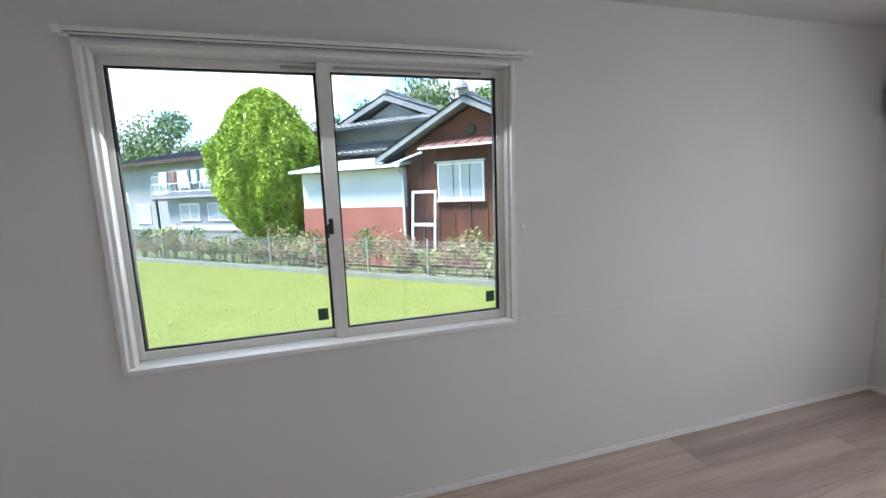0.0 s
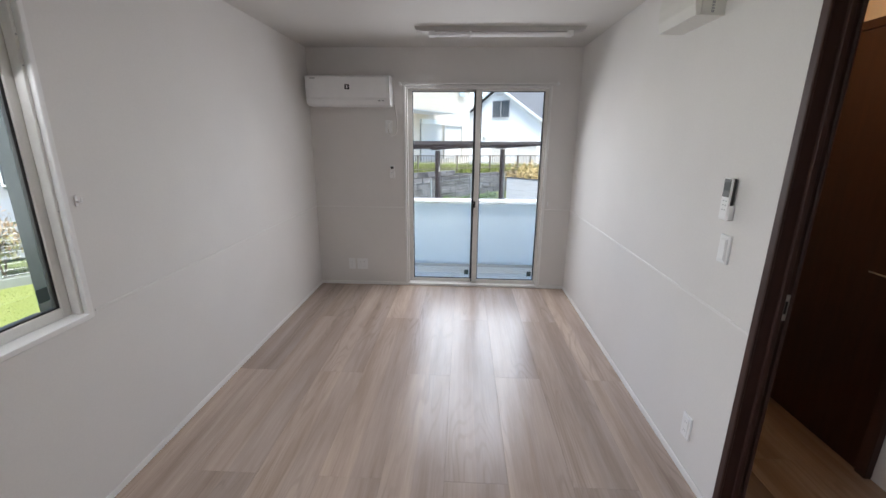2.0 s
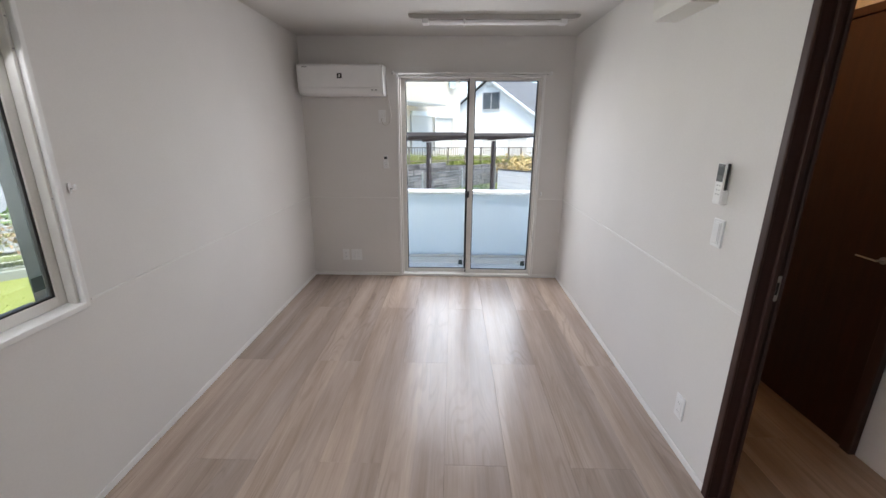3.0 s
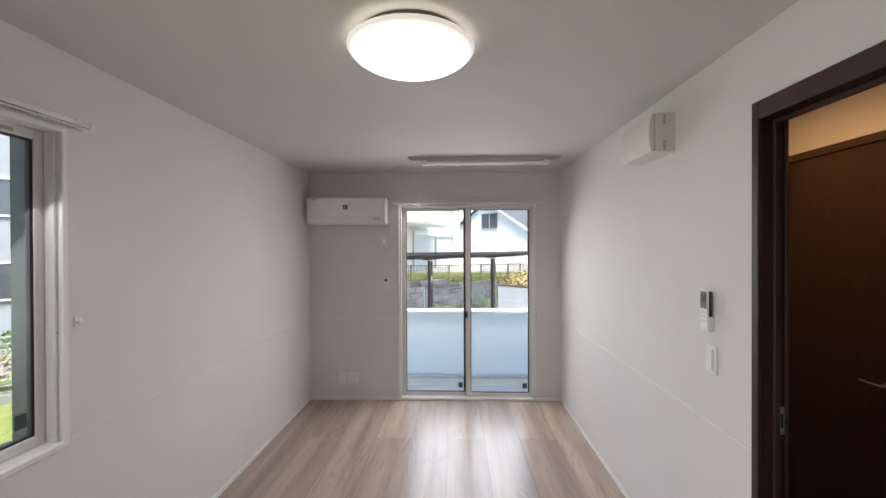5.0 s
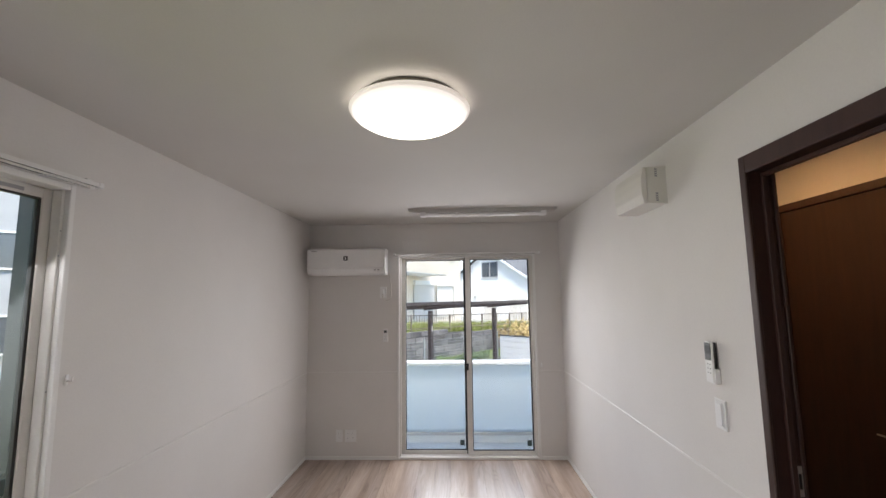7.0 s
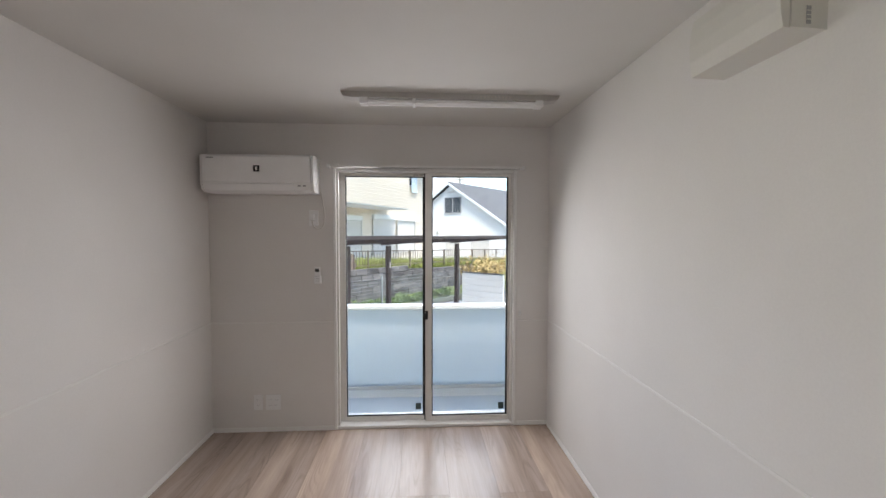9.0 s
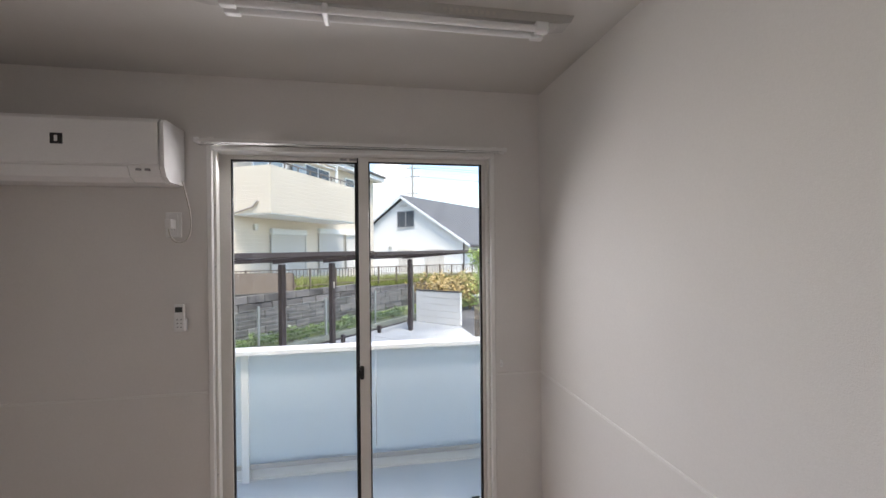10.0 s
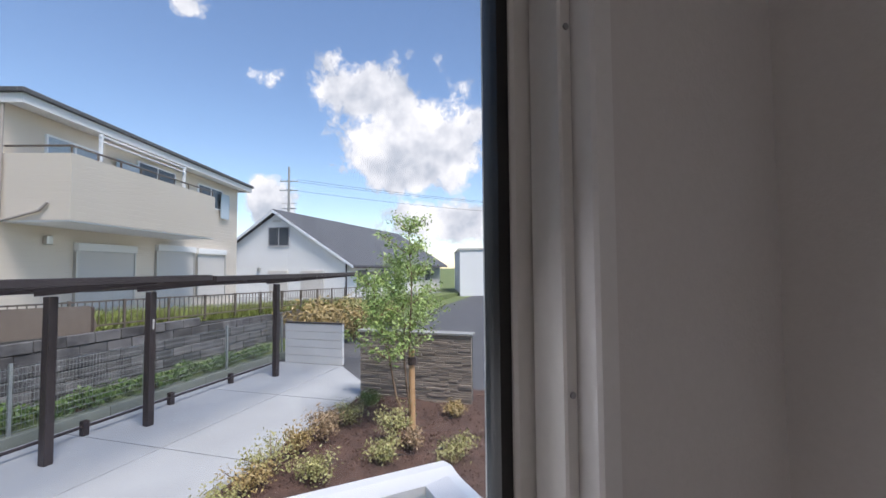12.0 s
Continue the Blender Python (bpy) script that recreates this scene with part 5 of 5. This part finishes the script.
def long_house():
    """A low house seen from its eaves side: shallow tin roof, upper deck with washing hung out."""
    top = thing("weathered_long_house", uv(-32.5, 17.0, G), "weathered blue-grey house with washing on its deck", "house")
    part("wall", boxed(0, 0, 0, 13.0, 6, 4.9), OLD_PLASTER, top, "weathered blue-grey wall")
    roof = part("roof", prism(bmesh.new(), [(-0.9, 4.75), (3.2, 5.75), (6.9, 4.75), (6.9, 4.88), (3.2, 5.9), (-0.9, 4.88)], "x", -0.6, 13.6), ROOF_DARK, top, "shallow dark tin roof")
    part("eave_board", boxed(-0.6, -0.96, 4.70, 13.6, -0.9, 4.9), DARK_WOOD, roof)
    for k in range(20):
        part("seam", prism(bmesh.new(), [(-0.9, 4.88), (3.2, 5.9), (3.2, 5.94), (-0.9, 4.92)], "x", -0.5 + 0.7 * k, -0.46 + 0.7 * k), ROOF_DARK, roof)
    deck = part("deck", boxed(5.0, -1.2, 2.45, 12.6, 0.0, 2.57), DARK_WOOD, top, "upper wooden deck")
    for k in range(9):
        part("post", boxed(5.0 + 0.94 * k, -1.2, 2.57, 5.06 + 0.94 * k, -1.14, 3.45), WHITE_PAINT, deck)
    for z in (2.95, 3.42):
        part("rail", boxed(5.0, -1.2, z, 12.6, -1.15, z + 0.05), WHITE_PAINT, deck)
    for u in (5.2, 8.8, 12.4):
        part("prop", boxed(u, -1.15, 0, u + 0.1, -1.05, 2.45), DARK_WOOD, deck)
    for u, z0, z1, mat in ((1.0, 1.0, 2.2, PANE_PALE), (5.6, 2.7, 4.3, PANE_DARK), (8.4, 2.7, 4.3, PANE_PALE), (11.0, 3.0, 4.2, PANE_DARK), (3.2, 2.9, 4.0, PANE_PALE), (7.0, 0.5, 2.2, PANE_DARK), (10.2, 0.9, 2.1, PANE_DARK)):
        pane_window(top, u, u + 1.5, z0, z1, 0.0, pane=mat)
    line = thing("washing_line", uv(-32.5, 15.95, G), "washing hung on a pole over the deck", "laundry")
    part("pole", tubed((5.3, 0, 4.15), (12.3, 0, 4.15), 0.025), STEEL, line)
    for k, (u, w, h, mat) in enumerate(((5.8, 0.7, 0.9, WHITE_WALL), (6.8, 0.5, 0.7, RED_TIN), (7.6, 0.9, 1.0, WHITE_WALL), (8.9, 0.5, 0.8, PANE_PALE), (9.7, 0.8, 0.95, WHITE_PAINT), (10.9, 0.6, 0.7, OLD_PLASTER))):
        bm = boxed(u, -0.015, 4.15 - h, u + w, 0.015, 4.16)
        bmesh.ops.subdivide_edges(bm, edges=bm.edges[:], cuts=5, use_grid_fill=True)
        for q in bm.verts:
            q.co.y += 0.07 * math.sin(q.co.x * 17 + k) * (4.16 - q.co.z)
        part("cloth", bm, mat, line)


long_house()


def garden_shed():
    top = thing("garden_shed", uv(-24.6, 15.0, G), "low blue-grey garden shed with a pale flat roof", "shed")
    part("wall", boxed(0, 0, 0, 6.2, 3, 2.55), OLD_PLASTER, top, "blue-grey boarded wall")
    roof = part("roof", prism(bmesh.new(), [(-0.6, 2.58), (3.4, 3.2), (3.4, 3.3), (-0.6, 2.68)], "x", -0.4, 6.6), PALE_GREY, top, "pale corrugated roof")
    for k in range(24):
        part("rib", prism(bmesh.new(), [(-0.6, 2.68), (3.4, 3.3), (3.4, 3.33), (-0.6, 2.71)], "x", -0.38 + 0.29 * k, -0.3 + 0.29 * k), PALE_GREY, roof)
    part("lower_band", boxed(-0.02, -0.04, 0, 6.22, 0.0, 1.05), WHITE_PAINT, top, "whitewashed lower wall")
    for u in (1.2, 3.6):
        pane_window(top, u, u + 1.6, 1.35, 2.2, 0.0, pane=PANE_PALE)


garden_shed()
low_wall = thing("block_wall", uv(-30, 13.2, G), "low pale block wall across the garden", "wall")
part("blocks", boxed(0, 0, 0, 17.5, 0.15, 0.95), KERB, low_wall)
part("coping", boxed(-0.02, -0.03, 0.95, 17.5, 0.18, 1.02), KERB, low_wall)
back_fence = thing("board_fence", uv(-2.3, 12.6, G), "weathered grey board fence", "fence")
for k in range(26):
    part("board", boxed(0.17 * k, -0.01, 0, 0.17 * k + 0.16, 0.012, 1.25 + 0.03 * (k % 3)), OLD_PLASTER, back_fence)


# ---------------- plants ----------------
def leaf_cloud(rng, centres, size, shape=(1, 1, 1)):
    """Small two-triangle leaves at the given places, each turned at random."""
    n = len(centres)
    a = rng.normal(size=(n, 3))
    a /= np.linalg.norm(a, axis=1)[:, None]
    b = np.cross(a, rng.normal(size=(n, 3)))
    b /= np.linalg.norm(b, axis=1)[:, None]
    s = size * rng.uniform(0.6, 1.4, (n, 1))
    c = np.asarray(centres)
    v = np.stack([c - a * s, c - b * s * 0.45, c + a * s, c + b * s * 0.45], 1).reshape(-1, 3)
    f = np.arange(4 * n).reshape(-1, 4)
    return v.tolist(), f.tolist()


def raw_part(name, v, f, mat, parent, label=""):
    me = bpy.data.meshes.new(name)
    me.from_pydata(v, [], f)
    me.materials.append(mat)
    ob = new(name, me)
    ob.parent = parent
    return tagged(ob, label=label)


def topiary():
    rng = np.random.default_rng(11)
    top = thing("clipped_yew", uv(-14.0, 13.0, G), "large clipped dome-shaped yew, bright yellow-green", "tree")
    bm = tubed((0, 0, 0), (0.1, 0, 2.0), 0.28, 0.18, 9)
    for k in range(7):
        t = 0.9 * k
        tube(bm, (0, 0, 1.2), (1.6 * math.cos(t), 1.6 * math.sin(t), 3.2), 0.12, 0.04, 6)
    part("trunk", bm, BARK, top)
    n = 76000
    az, h = rng.uniform(0, 6.283, n), rng.beta(1.15, 1.1, n)
    prof = 2.08 * np.sin(np.pi * (0.06 + 0.94 * h) ** 0.97) ** 0.6
    lump = np.array([1 + 0.22 * noise.noise((2.6 * math.cos(q), 2.6 * math.sin(q), 4.2 * w)) + 0.17 * noise.noise((6.5 * math.cos(q), 6.5 * math.sin(q), 10 * w)) for q, w in zip(az, h)])
    r = prof * lump * (1 - np.abs(rng.normal(0, 0.075, n)))
    z = 0.75 + 5.95 * h + rng.normal(0, 0.05, n)
    v, f = leaf_cloud(rng, np.stack([r * np.cos(az), r * np.sin(az), z], 1), 0.055)
    raw_part("crown", v, f, TOPIARY, top)
    # Solid core; the shade between the leaves is put into its darker green.
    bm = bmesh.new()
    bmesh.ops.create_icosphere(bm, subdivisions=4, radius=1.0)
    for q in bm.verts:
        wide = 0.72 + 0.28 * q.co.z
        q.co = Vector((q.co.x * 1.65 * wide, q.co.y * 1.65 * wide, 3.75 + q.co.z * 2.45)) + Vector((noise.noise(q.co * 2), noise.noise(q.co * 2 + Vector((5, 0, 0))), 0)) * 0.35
    part("crown_shade_core", bm, GREEN_LEAF, top, "inner foliage core, its shade put into the colour")


topiary()


def woodland(name, m, h, r, seed, mat=None, label="dark green broadleaf tree beyond the houses"):
    rng = np.random.default_rng(seed)
    top = thing(name, m, label, "tree", "far trees")
    bm = tubed((0, 0, 0), (0.2, 0, h * 0.6), 0.3, 0.12, 7)
    cl = []
    for k in range(16):
        a, q = rng.uniform(0, 6.283), rng.uniform(0.2, 1.0)
        c = np.array([math.cos(a) * r * q, math.sin(a) * r * q, h * rng.uniform(0.5, 0.95) - 0.18 * h * q])
        cl.append((c, r * rng.uniform(0.28, 0.5)))
        tube(bm, (0.1, 0, h * 0.4), tuple(c), 0.09, 0.02, 5)
    part("trunk", bm, BARK, top)
    pts = []
    for c, cr in cl:
        d = rng.normal(size=(520, 3))
        d /= np.linalg.norm(d, axis=1)[:, None]
        pts.append(c + d * cr * rng.uniform(0.55, 1.08, (520, 1)) * np.array([1, 1, 0.8]))
    v, f = leaf_cloud(rng, np.concatenate(pts), 0.17)
    raw_part("crown", v, f, mat or WOODS, top)


for k, (u, v, h, r) in enumerate([(-50, 30, 12.6, 5.5), (-58, 32, 10.5, 5), (-43, 31, 9.2, 4.5), (-30, 30, 11.4, 4.2), (-25, 31, 9.6, 3.4), (-17.5, 29, 9.6, 4), (-12.2, 28, 9.2, 3.2), (-8.0, 29, 9.0, 2.6), (-36, 33, 9.0, 4.5), (-66, 33, 10, 5), (-21, 34, 11.5, 4.5), (-10.5, 30, 10.6, 3.6), (-15, 31, 11.4, 4), (-5.5, 31, 10.4, 3.4), (-2.5, 33, 10.2, 3.2), (-9.0, 38, 14.0, 5.0), (-3.5, 40, 15.0, 5.5), (2.5, 42, 14.0, 5.0), (-16, 40, 13.5, 5.0)]):
    woodland("broadleaf_tree", uv(u, v, G), h, r, 30 + k)


def shrub(m, r, h, n, mat, seed, label, stems=7, size=0.035):
    rng = np.random.default_rng(seed)
    top = thing("shrub", m, label, "shrub", "shrubs")
    bm = bmesh.new()
    pts = []
    for k in range(stems):
        a, q = rng.uniform(0, 6.283), rng.uniform(0.3, 1.0)
        tip = np.array([math.cos(a) * r * q, math.sin(a) * r * q, h * rng.uniform(0.65, 1.05)])
        mid = tip * np.array([0.35, 0.35, 0.55])
        tube(bm, (0, 0, -0.03), tuple(mid), 0.008, 0.006, 5)
        tube(bm, tuple(mid), tuple(tip), 0.006, 0.003, 4)
        w = rng.uniform(0, 1, (n // stems, 1)) ** 0.7
        pts.append(mid * (1 - w) + tip * w + rng.normal(0, 0.16 * r + 0.02, (n // stems, 3)) * np.array([1, 1, 0.7]))
    part("stems", bm, BARK, top)
    p = np.concatenate(pts)
    p[:, 2] = np.maximum(p[:, 2], 0.02)
    v, f = leaf_cloud(rng, p, size)
    raw_part("foliage", v, f, mat, top)


MATS = (SHRUB_LEAF, RUST_LEAF, GREEN_LEAF, SHRUB_LEAF, RUST_LEAF)
WORDS = {SHRUB_LEAF: "yellowing", RUST_LEAF: "reddish", GREEN_LEAF: "green", GOLD_LEAF: "golden", YOUNG_LEAF: "light green"}
rng_s = random.Random(4)
for k in range(62):
    u = -21 + 0.36 * k + rng_s.uniform(-0.15, 0.15)
    mt = MATS[k % 5]
    shrub(uv(u, 10.95 + rng_s.uniform(-0.2, 0.4), G), 0.42, rng_s.uniform(0.7, 1.45), 330, mt, 100 + k, WORDS[mt] + " leggy shrub behind the mesh fence", 9, 0.055)
for k, (u, v, r, h, mt) in enumerate([(6.0, 6.0, 0.30, 0.35, SHRUB_LEAF), (6.9, 6.15, 0.42, 0.42, SHRUB_LEAF), (7.0, 5.6, 0.30, 0.3, SHRUB_LEAF), (7.9, 6.1, 0.28, 0.45, RUST_LEAF), (8.7, 6.05, 0.32, 0.36, SHRUB_LEAF), (9.5, 6.1, 0.2, 0.3, GREEN_LEAF), (7.6, 5.0, 0.28, 0.32, SHRUB_LEAF), (8.2, 5.1, 0.32, 0.5, SHRUB_LEAF), (7.8, 4.1, 0.34, 0.3, SHRUB_LEAF), (9.4, 4.5, 0.18, 0.25, GOLD_LEAF), (9.7, 3.6, 0.3, 0.35, GREEN_LEAF), (6.3, 4.6, 0.25, 0.3, SHRUB_LEAF), (6.55, 6.2, 0.26, 0.3, GOLD_LEAF), (8.0, 4.75, 0.2, 0.3, RUST_LEAF), (7.45, 6.2, 0.24, 0.36, GOLD_LEAF), (8.3, 6.2, 0.2, 0.34, RUST_LEAF)]):
    shrub(uv(u, v, G - 0.02), r, h, 860, mt, 200 + k, WORDS[mt] + " low shrub in the planting bed", 12, 0.02)
for k, (u, v, r, h, mt) in enumerate([(13.4, 9.9, 0.9, 1.5, GOLD_LEAF), (14.6, 10.1, 0.9, 1.6, GOLD_LEAF), (15.6, 9.7, 0.9, 1.2, GOLD_LEAF), (16.4, 10.0, 1.0, 1.2, SHRUB_LEAF), (17.4, 10.3, 0.9, 1.3, SHRUB_LEAF), (18.6, 10.0, 1.0, 1.1, GOLD_LEAF), (20.0, 10.2, 1.0, 1.3, SHRUB_LEAF)]):
    shrub(uv(u, v, (wall_top(u) if v > 11.3 else G) - 0.06), r, h, 950, mt, 300 + k, WORDS[mt] + " bush beside the road", 16, 0.06)
for k in range(30):
    u = 2.2 + 0.345 * k
    shrub(uv(u, 10.66 + 0.07 * (k % 4), G + 0.1), 0.32, 0.18 + 0.06 * (k % 3), 240, GREEN_LEAF, 400 + k, "green weeds at the foot of the retaining wall", 8, 0.045)


def young_tree():
    rng = np.random.default_rng(21)
    top = thing("young_tree", uv(8.69, 5.01, G), "slender young staked tree with light green leaves", "tree")
    bm = bmesh.new()
    pts = []
    for k, (bx, by) in enumerate(((0.0, 0.0), (0.06, 0.05), (-0.05, 0.07))):
        hgt = (3.1, 2.5, 2.2)[k]
        lx, ly = bx * 6, by * 6
        last, lr = Vector((bx, by, 0)), 0.026
        for j in range(1, 9):
            p = Vector((bx + lx * j / 8 + 0.03 * math.sin(j * 2.1 + k), by + ly * j / 8 + 0.03 * math.cos(j * 1.7 + k), hgt * j / 8))
            tube(bm, last, p, lr, lr * 0.85, 7)
            if j >= 4:
                for s in range(7):
                    a = rng.uniform(0, 6.283)
                    ln = rng.uniform(0.34, 0.82) * (1.4 - 0.115 * j)
                    tip = p + Vector((math.cos(a) * ln, math.sin(a) * ln, ln * 0.7))
                    tube(bm, p, tip, 0.007, 0.003, 4)
                    w = rng.uniform(0.15, 1.08, (84, 1))
                    pts.append(np.array(p) * (1 - w) + np.array(tip) * w + rng.normal(0, 0.06, (84, 3)))
            last, lr = p, lr * 0.85
    part("trunk", bm, BARK, top)
    v, f = leaf_cloud(rng, np.concatenate(pts), 0.027)
    raw_part("crown", v, f, YOUNG_LEAF, top)
    stake = part("stake", tubed((-0.10, -0.06, -0.1), (-0.02, -0.02, 1.25), 0.05, 0.046, 12), STAKE, top, "cedar stake")
    part("tie", tubed((-0.04, -0.04, 1.02), (-0.03, -0.03, 1.14), 0.068, sides=12), DARK_WOOD, stake)


young_tree()
hose = bmesh.new()
last = None
for k in range(40):
    p = Vector((6.0 + 0.085 * k, 4.7 + 0.35 * math.sin(k * 0.42), G + 0.02 + 0.015 * math.sin(k)))
    if last:
        tube(hose, last, p, 0.012, sides=6)
    last = p
single("irrigation_hose", hose, BLACK_PLASTIC, "thin black irrigation hose lying on the soil", "hose", OUT)

# ---------------- clouds ----------------


def clouds():
    m, nt, b = material("cumulus_sky")
    nt.nodes.remove(b)
    tc = nt.nodes.new("ShaderNodeTexCoord")
    sh = noise_of(nt, tc.outputs["Object"], 8.0, 10.0, 0.66)
    total = None
    for (cx, cy, cz), sx, sy, sz, peak in CLOUDS:
        mp = nt.nodes.new("ShaderNodeMapping")
        mp.vector_type = "TEXTURE"
        mp.inputs["Location"].default_value, mp.inputs["Scale"].default_value = (cx, cy, cz), (sx, sy, sz)
        nt.links.new(tc.outputs["Object"], mp.inputs["Vector"])
        ln = nt.nodes.new("ShaderNodeVectorMath")
        ln.operation = "LENGTH"
        nt.links.new(mp.outputs[0], ln.inputs[0])
        inv = nt.nodes.new("ShaderNodeMath")
        inv.operation = "SUBTRACT"
        inv.inputs[0].default_value = peak
        nt.links.new(ln.outputs["Value"], inv.inputs[1])
        if total is None:
            total = inv.outputs[0]
        else:
            mx = nt.nodes.new("ShaderNodeMath")
            mx.operation = "MAXIMUM"
            nt.links.new(total, mx.inputs[0])
            nt.links.new(inv.outputs[0], mx.inputs[1])
            total = mx.outputs[0]
    add = nt.nodes.new("ShaderNodeMath")
    add.operation = "MULTIPLY_ADD"
    add.inputs[1].default_value = 2.6
    nt.links.new(sh, add.inputs[0])
    nt.links.new(total, add.inputs[2])
    mask = nt.nodes.new("ShaderNodeMapRange")
    mask.inputs["From Min"].default_value, mask.inputs["From Max"].default_value = 1.38, 1.62
    nt.links.new(add.outputs[0], mask.inputs["Value"])
    inner = noise_of(nt, tc.outputs["Object"], 9.0, 6.0)
    col = ramp(nt, inner, [(0.38, (0.50, 0.55, 0.62)), (0.60, (1.0, 1.0, 1.0))])
    em, tr, mix = nt.nodes.new("ShaderNodeEmission"), nt.nodes.new("ShaderNodeBsdfTransparent"), nt.nodes.new("ShaderNodeMixShader")
    em.inputs["Strength"].default_value = 0.92
    nt.links.new(col, em.inputs["Color"])
    nt.links.new(mask.outputs[0], mix.inputs[0])
    nt.links.new(tr.outputs[0], mix.inputs[1])
    nt.links.new(em.outputs[0], mix.inputs[2])
    nt.links.new(mix.outputs[0], nt.nodes["Material Output"].inputs["Surface"])
    bm = bmesh.new()
    grid = {}
    for i in range(49):
        for j in range(17):
            az, el = radians(-75 + 230 * i / 48), radians(-2 + 62 * j / 16)
            grid[i, j] = bm.verts.new((math.cos(az) * math.cos(el), math.sin(az) * math.cos(el), math.sin(el)))
    for i in range(48):
        for j in range(16):
            bm.faces.new((grid[i, j], grid[i + 1, j], grid[i + 1, j + 1], grid[i, j + 1]))
    ob = struct("backdrop", bm, m, "white cumulus clouds in a blue sky")
    ob.matrix_world = Matrix.Diagonal((900, 900, 900, 1))
    ob.visible_shadow = False


def sky_way(az, el):
    return (math.cos(radians(az)) * math.cos(radians(el)), math.sin(radians(az)) * math.cos(radians(el)), math.sin(radians(el)))


CLOUDS = [(sky_way(-22, 17.5), 0.26, 0.26, 0.15, 1.0), (sky_way(-15, 22), 0.16, 0.16, 0.10, 0.8), (sky_way(-27, 6.5), 0.24, 0.24, 0.07, 0.9), (sky_way(-3, 8.5), 0.09, 0.09, 0.07, 0.8), (sky_way(-3, 23.5), 0.11, 0.11, 0.07, 0.42), (sky_way(7, 29), 0.09, 0.09, 0.05, 0.36), (sky_way(22, 18.5), 0.09, 0.09, 0.05, 0.5), (sky_way(60, 13), 0.3, 0.3, 0.12, 1.0), (sky_way(100, 16), 0.4, 0.4, 0.2, 1.0)]
clouds()

# ---------------- pieces: floor planks, wall blocks, stacked slate ----------------
floor_ob = bpy.data.objects["floor"]


def planks(mat, name, u0, u1, v0, v1, width, length, v_first, joint, parent):
    """Boards along x, each alternate course shifted by half a length; alike boards share one mesh."""
    cache = {}
    c, y = 0, v_first
    while y < v1 - 1e-4:
        ya, yb = max(y, v0), min(y + width, v1)
        if yb - ya > 0.005:
            start = joint + (length / 2 if c % 2 else 0.0)
            while start > u0:
                start -= length
            x = start
            while x < u1:
                xa, xb = max(x, u0), min(x + length, u1)
                if xb - xa > 0.01:
                    key = (round(xb - xa, 3), round(yb - ya, 3))
                    if key not in cache:
                        bm = boxed(0.0003, 0.0003, -0.012, key[0] - 0.0003, key[1] - 0.0003, 0.0, bevel=0.0006)
                        me = bpy.data.meshes.new(name)
                        bm.to_mesh(me)
                        bm.free()
                        me.materials.append(mat)
                        cache[key] = me
                    o = new(name, cache[key])
                    o.parent, o.location = parent, (xa, ya, 0)
                x += length
        y += width
        c += 1


planks(FLOORING, "plank", XW, XE, YR, YL, 0.303, 1.80, -0.285, 2.26, floor_ob)
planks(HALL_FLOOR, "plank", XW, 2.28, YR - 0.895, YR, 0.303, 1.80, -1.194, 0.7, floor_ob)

block_mesh = {}
rb = random.Random(8)
for r in range(8):
    z = G - 0.05 + 0.2 * r
    for k in range(46):
        u = 0.3 + 0.47 * k + (0.22 if r % 2 else 0)
        if z + 0.2 > wall_top(u) + 0.10 or u > 21:
            continue
        j = rb.randrange(4)
        if j not in block_mesh:
            bm = boxed(0.005, -0.10, 0.004, 0.464, 0.02, 0.196, bevel=0.012)
            for v in bm.verts:
                if v.co.y < -0.05:
                    v.co.y += 0.03 * noise.noise(v.co * 9 + Vector((j * 7, 0, 0)))
            me = bpy.data.meshes.new("block")
            bm.to_mesh(me)
            bm.free()
            me.materials.append(STONE)
            block_mesh[j] = me
        o = new("block", block_mesh[j])
        o.parent, o.location = retaining, (u, 11.24 + rb.uniform(-0.01, 0.015), z)

sign_wall = thing("slate_clad_wall", uv(10.03, 4.33, G), "low garden wall clad in stacked grey-brown slate", "wall")
part("core", boxed(0.03, 0.02, -0.05, 0.20, 2.22, 1.26), STONE_GROUT, sign_wall)
part("coping", boxed(-0.03, -0.02, 1.26, 0.24, 2.28, 1.30, bevel=0.004), KERB, sign_wall, "pale stone coping")
slates = {}
for r in range(31):
    y = 0.0
    while y < 2.22:
        ln = rb.choice((0.18, 0.26, 0.34, 0.42))
        e = min(y + ln, 2.24)
        key = round(e - y, 2)
        if key not in slates:
            bm = boxed(0, 0.003, 0.002, 0.05, max(key, 0.02) - 0.002, 0.0385, bevel=0.003)
            me = bpy.data.meshes.new("slate")
            bm.to_mesh(me)
            bm.free()
            me.materials.append(STACKED)
            slates[key] = me
        o = new("slate", slates[key])
        o.parent, o.location = sign_wall, (rb.uniform(-0.012, 0.010), y, 0.0405 * r)
        y = e
